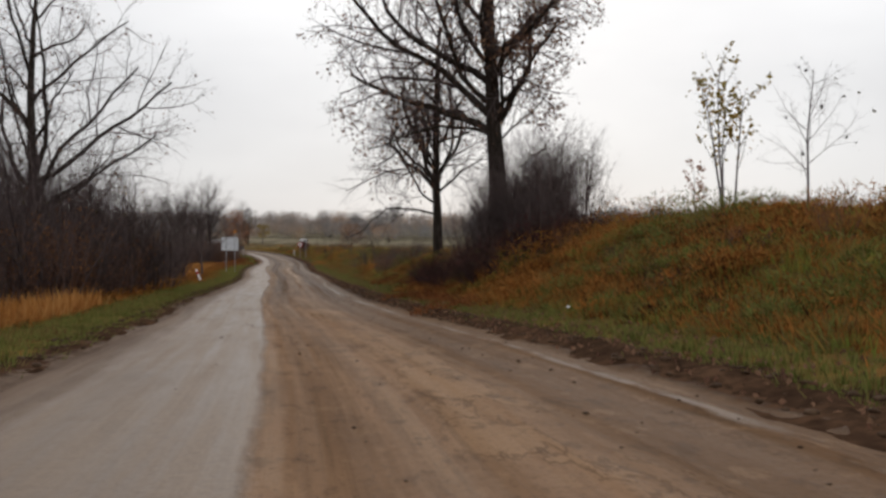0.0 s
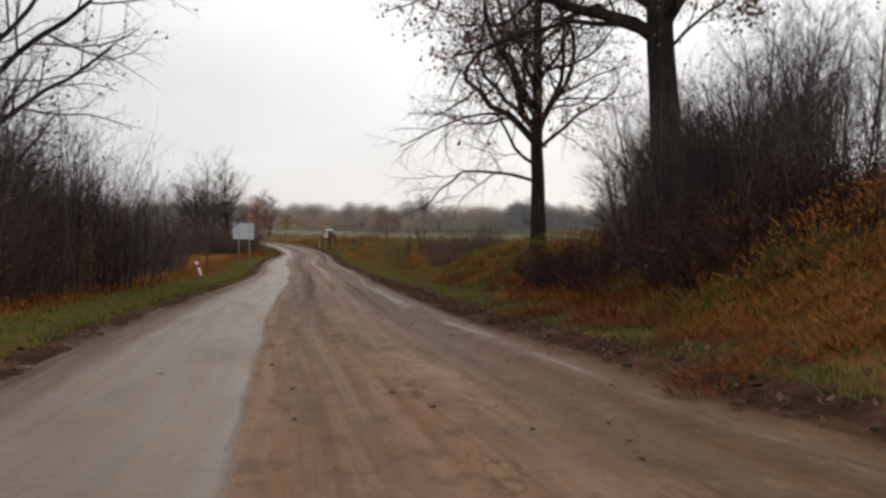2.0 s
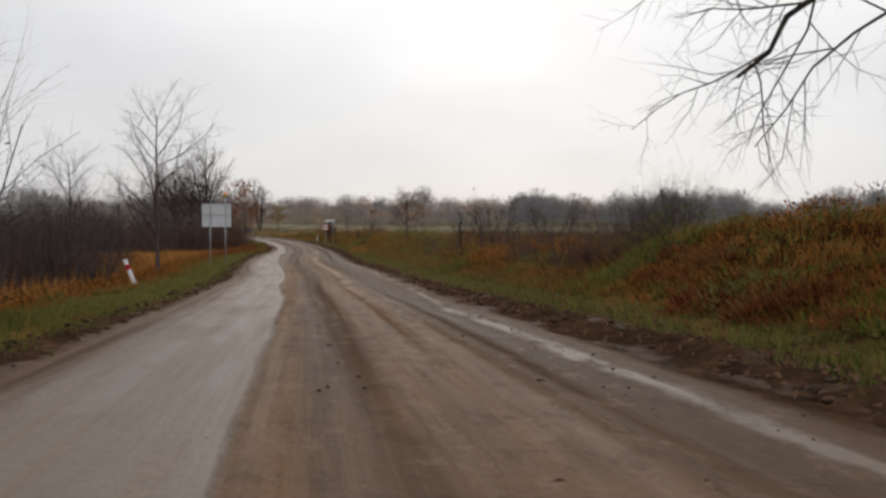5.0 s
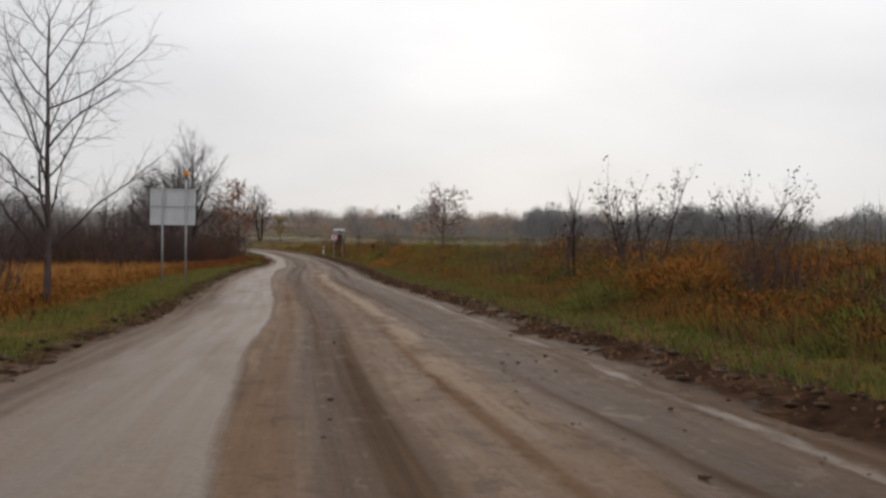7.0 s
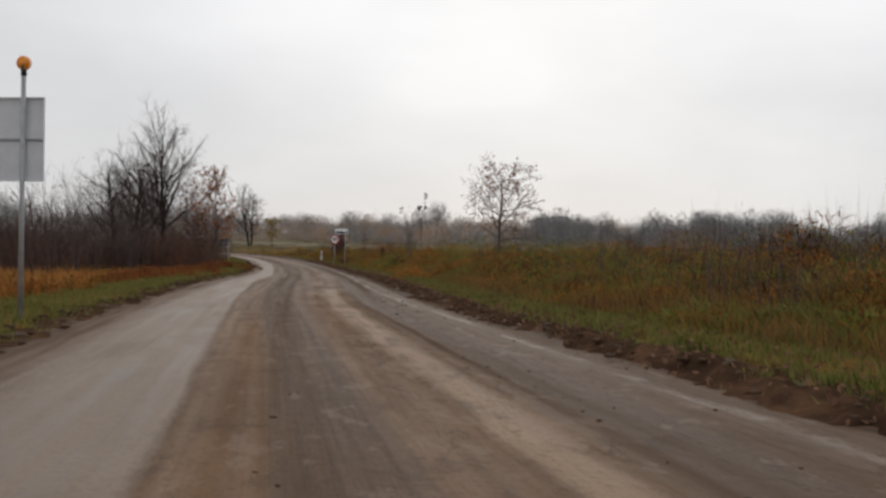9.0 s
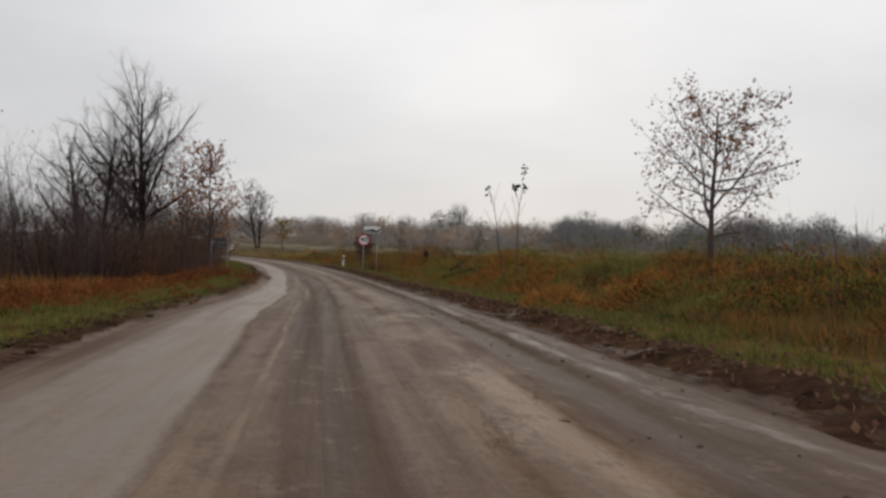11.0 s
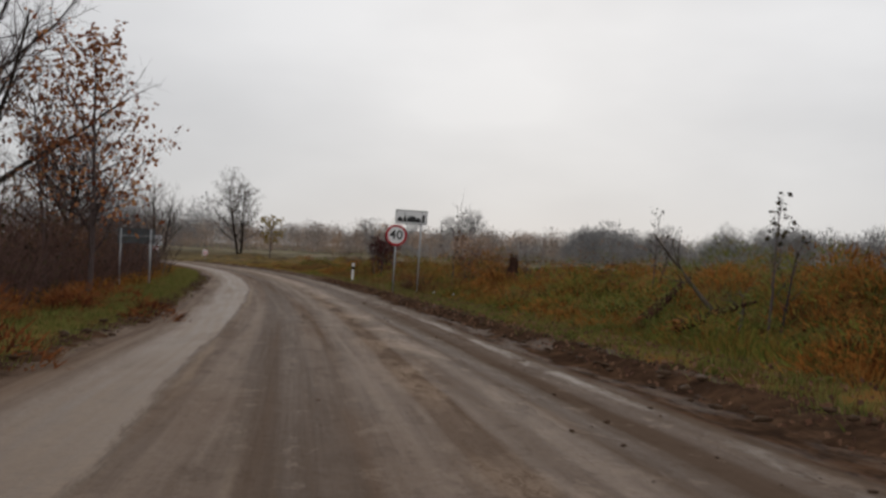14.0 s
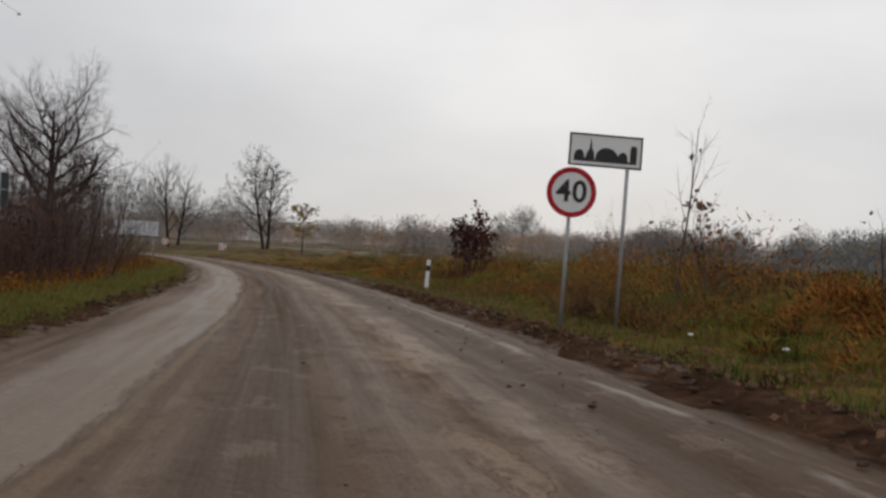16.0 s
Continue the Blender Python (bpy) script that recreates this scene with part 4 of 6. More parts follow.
tree("sapling", "crooked dead sapling with some dark leaves", 79, -15.9, 136.6, 2.5, 0.03, SAPLING, 60, LEAF_DARK, 0.09, stems=2, apart=0.22, top=1.6)
tree("sapling", "pair of thin bare saplings in rough grass", 91, -18.0, 158.6, 2.5, 0.018, SAPLING, 3, LEAF_DARK, 0.1, stems=2, apart=0.3)
tree("dogwood_bush", "round bush with dark wine red leaves by the verge", 90, -25.4, 178, 2.8, 0.04, YOUNG, 700, LEAF_DARKRED, 0.17, stems=5, apart=0.25, category="bush")


# ---------------------------------------------------------------- shrubs
WILLOW = shrub("willow_shrub", "dense bare thicket of upright dark stems beside the road", 101, 4.6, 1.4, 26, TWIG, 60, LEAF_DARK, 0.08, 0.3, 0.023, "roadside thicket")
BRAMBLE = shrub("blackthorn_shrub", "low tangled bare shrub with reddish twigs", 102, 2.5, 1.2, 28, TWIG_RED, 200, LEAF_DARK, 0.07, 0.6, 0.011, "roadside thicket")
LEAFY = shrub("hazel_shrub", "brown shrub with clinging withered leaves", 103, 2.8, 1.2, 22, TWIG_RED, 1500, LEAF_RUST, 0.06, 0.5, 0.013, "roadside thicket")
OPEN = shrub("alder_shrub", "open bare shrub with fanned grey stems and dark leaves", 104, 3.3, 0.45, 15, TWIG, 200, LEAF_DARK, 0.075, 0.8, 0.03, "roadside thicket")
OLIVE = shrub("broom_shrub", "low yellowing green bush among rusty weeds", 105, 1.3, 0.8, 14, TWIG_RED, 900, LEAF_OLIVE, 0.08, 0.6, 0.008, "roadside thicket")
LOW = shrub("bramble_bush", "low tangle of bare reddish bramble twigs", 106, 2.5, 0.4, 15, TWIG_RED, 120, LEAF_DARK, 0.1, 0.95, 0.02, "roadside brambles")
TANGLE = shrub("bramble_thicket", "dense dark tangle of bare bramble canes", 107, 1.25, 0.8, 46, TWIG_DARK, 500, LEAF_DARKRED, 0.06, 1.3, 0.012, "roadside brambles")
KINDS = {"t": TANGLE, "s": LOW, "w": WILLOW, "b": BRAMBLE, "l": LEAFY, "o": OPEN, "g": OLIVE}
for ob in KINDS.values():
    set_down(ob, *beside(-45, 16))
rng = np.random.default_rng(9)


def thicket(kinds, count, y_lo, y_hi, off_lo, off_hi, size=(0.75, 1.15)):
    """Shrubs strewn evenly over a stretch of the roadside."""
    for k in range(count):
        y = y_lo + (y_hi - y_lo) * (k + rng.uniform(0, 1)) / count
        x, yy = beside(y, rng.uniform(off_lo, off_hi))
        kind, scale = kinds[int(rng.integers(len(kinds)))], rng.uniform(*size)
        copy_down(KINDS["s" if kind == "b" and scale < 0.6 else kind], x, yy, rng.uniform(0, 360), scale)


# left of the road
thicket("bll", 16, 10, 34, -13.0, -7.8, (0.9, 1.25))
thicket("wwb", 16, 18, 40, -18, -10, (0.9, 1.2))
thicket("wwwb", 34, 35, 57, -16, -7.4, (1.05, 1.5))
thicket("bb", 8, 36, 58, -8.6, -6.6, (0.6, 0.9))
thicket("bll", 26, 34, 58, -12, -7.4, (0.8, 1.3))
thicket("w", 14, 37, 50, -13, -8.5, (1.45, 1.8))
thicket("w", 6, 50, 55.5, -8.4, -6.4, (1.15, 1.35))
thicket("wwb", 24, 66, 84, -15, -8, (0.65, 0.95))
thicket("wo", 6, 58, 80, -21, -12, (0.55, 0.85))
thicket("b", 22, 118, 152, -36, -12, (1.2, 1.7))
thicket("wb", 18, 60, 130, -40, -24, (0.8, 1.2))
thicket("wb", 20, 124, 150, -34, -16, (0.8, 1.2))
thicket("wbb", 22, 128, 150, -22, -9, (1.0, 1.45))
thicket("bbl", 14, 136, 152, -14, -6.3, (0.7, 1.1))
thicket("bbbbl", 26, 149, 172, -12, -7.0, (0.85, 1.2))
thicket("b", 22, 138, 157, -10.2, -6.2, (1.05, 1.4))
thicket("bbl", 16, 164, 186, -10, -6, (1.0, 1.3))
thicket("lbw", 18, 170, 205, -14, -5.6, (0.9, 1.2))
# right of the road
thicket("t", 34, 30.5, 40.5, 6.3, 10.2, (0.75, 1.2))
thicket("t", 12, 32, 39, 9.5, 12, (0.6, 0.9))
thicket("t", 5, 57, 72, 6.6, 9.0, (0.4, 0.6))
thicket("tb", 6, 80, 100, 7.5, 13, (0.3, 0.5))
thicket("wbw", 9, 35, 40, 8.4, 10.8, (0.6, 0.85))
thicket("wbw", 11, 31.5, 38, 7.2, 9.4, (0.6, 0.78))
thicket("wbo", 8, 35, 40, 9.2, 11.0, (0.5, 0.72))
thicket("b", 8, 31, 40, 6.8, 9.4, (0.4, 0.6))
thicket("b", 10, 36, 47, 12.5, 19, (0.2, 0.34))
thicket("lgl", 36, 6, 34, 6.8, 14, (0.16, 0.32))
thicket("b", 14, 32, 39.5, 6.8, 10.4, (0.4, 0.62))
thicket("bblg", 30, 6, 33, 7.4, 17, (0.18, 0.36))
thicket("bg", 10, 50, 70, 6.8, 10, (0.18, 0.34))
thicket("bbbbo", 32, 82, 112, 9.0, 20, (0.22, 0.42))
thicket("wbo", 16, 84, 112, 12, 22, (0.28, 0.45))
thicket("bl", 8, 33, 43, 6.6, 8.4, (0.25, 0.4))
thicket("wbb", 7, 56, 64, 6.6, 8.4, (0.28, 0.42))
thicket("bbo", 6, 60, 74, 7.5, 12, (0.3, 0.5))
thicket("bo", 8, 62, 84, 13, 22, (0.35, 0.55))
thicket("bo", 12, 82, 94, 8.5, 14, (0.28, 0.45))
thicket("bb", 8, 160, 200, 8, 16, (0.6, 1.0))
thicket("b", 12, 150, 178, 7, 14, (0.2, 0.4))
thicket("bbg", 24, 116, 160, 6.8, 16, (0.16, 0.3))
for kind, x, y, turn, size in (("w", -1.3, 61.5, 20, 0.42), ("w", -1.9, 60.8, 90, 0.36), ("b", -22.5, 159.6, 30, 0.46), ("t", -22.0, 160.2, 80, 0.6), ("s", -19.5, 160.6, 140, 0.5), ("l", -20.6, 160.8, 10, 0.32), ("g", -6.6, 74.5, 0, 0.5), ("g", -5.6, 76.0, 80, 0.55), ("l", -3.9, 76.0, 30, 0.35), ("l", -2.6, 77.5, 130, 0.4), ("l", -3.3, 61.5, 10, 0.45), ("g", 2.6, 30.1, 40, 0.6), ("g", 2.2, 31.0, 140, 0.45), ("l", 4.2, 31.0, 140, 0.35)):
    copy_down(KINDS[kind], x, y, turn, size)


# ---------------------------------------------------------------- grass, weeds and reeds
def strew(count, y_lo, y_hi, off_lo, off_hi, seed, even=1.0):
    """Random places over a stretch of the roadside, with their offsets and the line's y."""
    r = np.random.default_rng(seed)
    a = int(np.argmin(np.abs(CURVE[:, 1] - y_lo)))
    b = int(np.argmin(np.abs(CURVE[:, 1] - y_hi)))
    k = r.uniform(a, b, count)
    i = k.astype(int)
    off = off_lo + (off_hi - off_lo) * r.uniform(0, 1, count) ** even
    p = CURVE[i] + (k - i)[:, None] * (CURVE[i + 1] - CURVE[i]) + off[:, None] * NORMAL[i]
    return p, off, CURVE[i, 1], r


def litter_leaves(name, label, mat, p, low, high, size, r):
    z = heights(p[:, 0], p[:, 1])
    at = np.stack([p[:, 0], p[:, 1], z + r.uniform(0, 1, len(p)) * (high - low) + low], 1)
    return tagged(new(name, leaf_mesh(name, r, at, size, mat)), label, "weeds", kind="stuff")


def clumped(p, scale, seed):
    return 0.5 + 0.5 * wavy(p[:, 0] * scale, p[:, 1] * scale, seed)


def lip(x, y):
    """The surface by the road: the ground, or the thrown-up edge of the road where that is higher."""
    o, yc = road_place(x, y)
    edge = np.interp(yc, ROAD_Y, ROAD_Z) + 0.03 * (1 - (o / 3.6) ** 2) + 0.08 * np.exp(-(((o - 4.1) / 0.3) ** 2)) + 0.03 * np.exp(-(((o + 3.1) / 0.3) ** 2)) + 0.05 * smoothstep(o, 4.1, 4.5) - 0.35 * smoothstep(o, 4.4, 5.2) - 0.35 * smoothstep(-o, 3.0, 3.9)
    return np.maximum(heights(x, y), edge)


def tufts(name, label, mat, centres, tall, count, wide, spread, r, lean=0.7):
    """Tufts of blades that lean out from their middles, all as one mesh."""
    n = len(centres)
    p = np.repeat(centres, count, axis=0)
    a = r.uniform(0, 6.283, n * count)
    q = np.abs(r.normal(0, 1, n * count))
    way = np.stack([np.cos(a), np.sin(a)], 1)
    p = p + way * (q * spread)[:, None]
    z = np.repeat(lip(centres[:, 0], centres[:, 1]), count)
    h = np.repeat(tall, count) * r.uniform(0.35, 1.1, n * count)
    base = np.stack([p[:, 0], p[:, 1], z - 0.05], 1)
    b = a + r.normal(0, 0.6, n * count)
    bend = np.stack([np.cos(b), np.sin(b), 0 * b], 1) * (h * lean * np.minimum(q, 1.6) * r.uniform(0.3, 1.0, n * count))[:, None]
    c = r.uniform(0, 6.283, n * count)
    side = np.stack([np.cos(c), np.sin(c), 0 * c], 1) * (wide * r.uniform(0.6, 1.5, n * count))[:, None]
    up = np.stack([0 * h, 0 * h, h + 0.05], 1)
    verts = np.stack([base - side, base + side, base + up + bend], 1).reshape(-1, 3)
    ob = new(name, mesh_of(name, verts, np.arange(3 * n * count).reshape(-1, 3), mat))
    return tagged(ob, label, "grass" if "grass" in name else "weeds", kind="stuff")


# short grass on both verges
p, off, yy, r = strew(10500, -2, 190, -5.6, -2.9, 201)
keep = r.uniform(0, 1, len(p)) < smoothstep(-off, 2.9, 3.5) * (0.5 + 0.7 * clumped(p, 1.7, 1))
tufts("verge_grass", "short damp green grass along the verge", GRASS, p[keep], 0.05 + 0.10 * r.uniform(0, 1, keep.sum()), 14, 0.010, 0.11, r, 1.0)
p, off, yy, r = strew(12500, -2, 190, 4.0, 7.0, 202)
keep = r.uniform(0, 1, len(p)) < smoothstep(off + 0.5 * clumped(p, 2.3, 12), 4.15, 4.75) * (1 - 0.85 * smoothstep(off, 5.1, 6.3)) * (0.35 + 0.8 * clumped(p, 1.5, 2)) * (1 - 0.45 * smoothstep(yy, 108, 125))
tufts("verge_grass", "patchy green grass on the lip of the road", GRASS, p[keep], 0.05 + 0.11 * r.uniform(0, 1, keep.sum()), 14, 0.010, 0.12, r, 1.0)
p, off, yy, r = strew(12500, 2, 176, 4.1, 7.0, 217)
keep = r.uniform(0, 1, len(p)) < smoothstep(off + 0.5 * clumped(p, 2.3, 12), 4.2, 4.8) * (1 - 0.85 * smoothstep(off + clumped(p, 1.1, 14) - 0.5, 5.2, 6.3)) * (1 - 0.4 * smoothstep(yy, 108, 125))
tufts("verge_grass", "soft damp grass on the lip of the road", GRASS, p[keep], 0.04 + 0.09 * r.uniform(0, 1, keep.sum()), 13, 0.011, 0.15, r, 1.4)
p, off, yy, r = strew(6500, 2, 176, -5.3, -2.9, 218)
tufts("verge_grass", "soft damp grass beside the bare lane", GRASS, p, 0.04 + 0.09 * r.uniform(0, 1, len(p)), 13, 0.011, 0.15, r, 1.4)
# the grassy bank
p, off, yy, r = strew(11500, 0, 74, 5.7, 22, 203, 1.3)
patch = clumped(p, 0.45, 21) + 0.25 * (clumped(p, 1.5, 22) - 0.5) + 0.22 * (smoothstep(off, 8.0, 15.0) - 0.5)
tall = (0.12 + 0.17 * r.uniform(0, 1, len(p))) * (0.4 + 1.3 * clumped(p, 1.1, 3) ** 1.4)
for name, label, mat, some, wide in (("bank_grass", "rough olive and rust grass in tufts over the bank", BANKGRASS, (patch > 0.44) & (patch < 0.55), 0.016),
                                     ("green_grass", "green grass tussocks over the bank", GRASS, patch >= 0.55, 0.013),
                                     ("rusty_grass", "rusty orange dead grass over the bank", RUSTGRASS, patch <= 0.44, 0.014)):
    tufts(name, label, mat, p[some], tall[some], 22, wide * 0.75, 0.23, r, 0.9)
p, off, yy, r = strew(4200, 0, 74, 5.9, 17, 204, 1.2)
keep = clumped(p, 0.55, 4) > 0.42
p = p[keep]
tufts("dead_weeds", "rusty dead weeds in clumps on the bank", WEED, p, 0.16 + 0.26 * r.uniform(0, 1, len(p)), 10, 0.014, 0.16, r, 1.3)
litter_leaves("weed_leaves", "withered rust leaves of weeds on the bank", WEED, np.repeat(p, 11, axis=0) + r.normal(0, 0.2, (len(p) * 11, 2)), 0.03, 0.3, 0.055, r)
# taller brush further on, lower and greener towards the verge
p, off, yy, r = strew(9000, 66, 120, 7.2, 24, 205, 1.3)
tall = (0.3 + 0.5 * r.uniform(0, 1, len(p))) * (0.2 + 2.4 * (clumped(p, 0.45, 5) * clumped(p, 1.3, 8)) ** 1.5) * (1 - 0.6 * smoothstep(yy, 92, 108)) * (0.5 + 0.5 * smoothstep(off, 7.2, 8.8))
patch = clumped(p, 0.4, 23) + 0.3 * (clumped(p, 1.4, 24) - 0.5) + 0.16 * smoothstep(yy, 92, 106)
for name, label, mat, some in (("dead_weeds", "tall dark brown dead weeds over a field edge", BRUSH, (patch > 0.33) & (patch < 0.55)),
                               ("rusty_weeds", "tall rusty orange dead weeds over a field edge", RUSTGRASS, patch <= 0.33),
                               ("rough_grass", "olive green grass between tall weeds", HUMPGRASS, patch >= 0.55)):
    tufts(name, label, mat, p[some], tall[some] * 0.62 + 0.1, 16, 0.010, 0.2, r, 1.4)
litter_leaves("weed_leaves", "withered leaves among tall brown weeds", BRUSH, np.repeat(p, 4, axis=0) + r.normal(0, 0.25, (len(p) * 4, 2)), 0.03, 0.42, 0.055, r)
p, off, yy, r = strew(5200, 58, 114, 5.6, 9.5, 216, 1.2)
orange = clumped(p, 0.7, 9) + 0.3 * clumped(p, 2.1, 15) > 0.5
q = p[~orange]
tufts("rough_grass", "green and olive grass tufts at the field edge", HUMPGRASS, q, 0.1 + 0.2 * r.uniform(0, 1, len(q)), 16, 0.012, 0.18, r, 1.0)
q = p[orange]
tufts("dead_weeds", "dull brown dead tufts at the field edge", BRUSH, q, 0.14 + 0.26 * r.uniform(0, 1, len(q)), 18, 0.009, 0.18, r, 1.0)
p, off, yy, r = strew(700, 66, 114, 7.0, 20, 215)
tufts("weed_stalks", "thin dark dead stalks above the weeds", TWIG, p, 0.9 + 0.9 * r.uniform(0, 1, len(p)), 6, 0.008, 0.25, r, 0.3)
p, off, yy, r = strew(15000, 112, 205, 5.6, 24, 206, 1.5)
hump = clumped(p, 0.5, 6)
low = p[hump < 0.58]
patch = clumped(low, 0.55, 25) + 0.3 * (clumped(low, 1.7, 26) - 0.5)
tall = (0.1 + 0.2 * r.uniform(0, 1, len(low))) * (0.35 + 1.5 * clumped(low, 1.1, 10) ** 1.5)
for name, label, mat, some in (("rough_grass", "hummocks of rough olive grass", HUMPGRASS, (patch > 0.33) & (patch < 0.62)),
                               ("green_grass", "green grass tussocks on hummocks", GRASS, patch >= 0.62),
                               ("rusty_grass", "rusty and olive grass on hummocks", RUSTGRASS, patch <= 0.33)):
    tufts(name, label, mat, low[some], tall[some], 15, 0.011, 0.2, r, 1.0)
high = p[hump >= 0.58]
tufts("dead_weeds", "patches of brown dead weeds in rough grass", BRUSH, high, (0.14 + 0.4 * r.uniform(0, 1, len(high))) * (0.3 + 1.5 * clumped(high, 1.4, 11) ** 1.5), 11, 0.014, 0.18, r, 1.3)
litter_leaves("weed_leaves", "dull brown leaves in rough grass", BRUSH, np.repeat(high, 5, axis=0) + r.normal(0, 0.2, (len(high) * 5, 2)), 0.02, 0.3, 0.06, r)
# tussocks and mounds of weeds that break up the slopes
def mounds(name, label, mat, centres, wide, high, count, blade, thin, r, leafy=0.5):
    """Rounded mounds of blades that stand out from a low dome, all as one mesh."""
    n = len(centres)
    k = np.repeat(np.arange(n), count)
    a = r.uniform(0, 6.283, n * count)
    q = np.sqrt(r.uniform(0, 1, n * count))
    out = np.stack([np.cos(a), np.sin(a), 0 * a], 1)
    p = np.stack([centres[k, 0], centres[k, 1], lip(centres[:, 0], centres[:, 1])[k]], 1) + out * (q * wide[k])[:, None]
    p[:, 2] += high[k] * 0.62 * (1 - q * q) - 0.06
    long = blade * r.uniform(0.4, 1.3, n * count)
    way = out * (0.3 + 0.8 * q)[:, None] + np.array((0, 0, 0.7)) + r.normal(0, 0.45, (n * count, 3))
    way /= np.linalg.norm(way, axis=1)[:, None]
    side = np.cross(way, r.normal(size=(n * count, 3)))
    broad = np.where(r.uniform(0, 1, n * count) < leafy, 1.5, 1.0)
    side *= (thin * broad * r.uniform(0.6, 1.5, n * count) / (np.linalg.norm(side, axis=1) + 1e-9))[:, None]
    long = np.where(broad > 1, long * 0.32, long)
    start = p + way * (high[k] * r.uniform(-0.1, 0.1, n * count) * (broad > 1))[:, None]
    verts = np.stack([start - side, start + side, start + way * long[:, None]], 1).reshape(-1, 3)
    ob = new(name, mesh_of(name, verts, np.arange(len(verts)).reshape(-1, 3), mat))
    return tagged(ob, label, "weeds", kind="stuff")


def mound_field(where, count, y_lo, y_hi, off_lo, off_hi, seed, high, shares, blades_each=80, even=1.2):
    """Mounds of four kinds in drifts: shares are the bounds between rust, dark weed, olive and green."""
    p, off, yy, r = strew(count, y_lo, y_hi, off_lo, off_hi, seed, even)
    mood = clumped(p, 0.5, seed) + 0.35 * (clumped(p, 1.6, seed + 1) - 0.5) + r.normal(0, 0.07, count)
    lift = (high * r.uniform(0.45, 1.2, count)) * (0.5 + 0.8 * clumped(p, 0.8, seed + 2)) * (0.45 + 0.55 * smoothstep(np.abs(off), abs(off_lo if off_lo > 0 else off_hi), abs(off_lo if off_lo > 0 else off_hi) + 2.0))
    lift *= np.where(r.uniform(0, 1, count) < 0.2, 1.9, 0.6)
    wide = 0.22 + lift * r.uniform(0.6, 1.0, count)
    bounds = (-9.0, *shares, 9.0)
    for (kind, mat, thin), lo, hi in zip((("rusty", RUSTGRASS, 0.012), ("dark brown", WEED, 0.013), ("olive", HUMPGRASS, 0.012), ("green", GRASS, 0.011)), bounds, bounds[1:]):
        some = (mood >= lo) & (mood < hi)
        if some.sum():
            mounds("weed_mounds", f"uneven mounds of {kind} weeds and grass {where}", mat, p[some], wide[some], lift[some], blades_each, 0.19, thin, r, 0.2 if kind == "green" else 0.6)


mound_field("over the bank", 1000, 0, 43, 5.7, 16, 501, 0.74, (0.37, 0.5, 0.66), 230)
mound_field("on the knoll", 500, 42, 66, 5.7, 13, 506, 0.7, (0.24, 0.46, 0.62), 230)
mound_field("at the field edge", 1300, 64, 112, 5.9, 19, 521, 0.75, (0.26, 0.54, 0.72), 220)
mound_field("on the rough verge", 1700, 106, 190, 5.7, 19, 541, 1.0, (0.25, 0.46, 0.66), 240)
mound_field("below the thicket", 900, 2, 190, -12, -4.7, 561, 0.42, (0.5, 0.74, 0.86), 110)
# particular growths
for label, mat, cx, cy, spread_x, spread_y, count, high in (
    ("tall rusty orange grass in a thick patch", RUSTGRASS, -5.2, 75.6, 0.5, 0.6, 9, 1.0),
    ("rusty orange brush in a broad patch", RUSTGRASS, -4.0, 77.2, 0.6, 0.9, 10, 0.95),
    ("lush yellow-green weeds on the lip", GRASS, -6.4, 77.0, 0.3, 1.6, 14, 0.5),
    ("tall rusty grass round a young oak", RUSTGRASS, -11.2, 113.4, 1.2, 1.3, 26, 0.85),
    ("tall rusty grass in a thick patch", RUSTGRASS, -14.2, 139.0, 0.8, 2.6, 26, 0.95),
    ("green hummocks by a pair of saplings", GRASS, -11.6, 120.5, 1.0, 1.8, 24, 1.0),
    ("rusty grass hanging about a rotten stump", RUSTGRASS, -18.6, 156.2, 0.5, 0.5, 6, 0.55),
    ("rusty red bracken before a dark thicket", BRACKEN, -28.6, 131.5, 1.2, 5.0, 46, 0.85),
    ("rusty red bracken in the reed field", BRACKEN, -24.6, 112.0, 1.3, 5.0, 30, 0.6),
    ("low red bracken on the flank of the bank", BRACKEN, 0.2, 34.5, 0.7, 3.6, 34, 0.34),
    ("dark red bracken along the foot of the knoll", BRACKEN, -0.9, 44.5, 0.45, 2.4, 26, 0.42),
    ("dull red bracken on the side of the knoll", BRACKEN, -2.2, 52.0, 0.45, 2.6, 24, 0.4),
    ("dark green hummock behind the verge", HUMPGRASS, -18.6, 154.8, 0.5, 0.9, 9, 0.7),
    ("rusty leaves of bracken below an old oak", RUSTGRASS, 0.6, 37.0, 0.8, 3.0, 22, 0.4),
):
    r = np.random.default_rng(int(cy * 10))
    spots = np.stack([r.normal(cx, spread_x, count), r.normal(cy, spread_y, count)], 1)
    lift = high * r.uniform(0.6, 1.15, count)
    mounds("weed_mounds", label, mat, spots, 0.3 + lift * r.uniform(0.4, 0.7, count), lift, 330, 0.24, 0.011, r, 0.15 if mat is GRASS else 0.4)
# left: weeds behind the verge, then pale reeds
p, off, yy, r = strew(11000, 0, 205, -12.5, -4.5, 207)
tufts("dead_weeds", "rusty dead weeds below the thicket", WEED, p, (0.25 + 0.4 * r.uniform(0, 1, len(p))) * (0.45 + 0.9 * clumped(p, 0.6, 7)) * (0.3 + 0.7 * smoothstep(-off, 4.5, 6.6)) * 0.7 + 0.06, 11, 0.015, 0.17, r, 1.1)
keep = np.abs(off) > 5.4
litter_leaves("weed_leaves", "withered rust leaves below the thicket", WEED, np.repeat(p[keep], 8, axis=0) + r.normal(0, 0.2, (keep.sum() * 8, 2)), 0.02, 0.42, 0.07, r)
p, off, yy, r = strew(2200, 7, 32, -9.0, -5.0, 208)
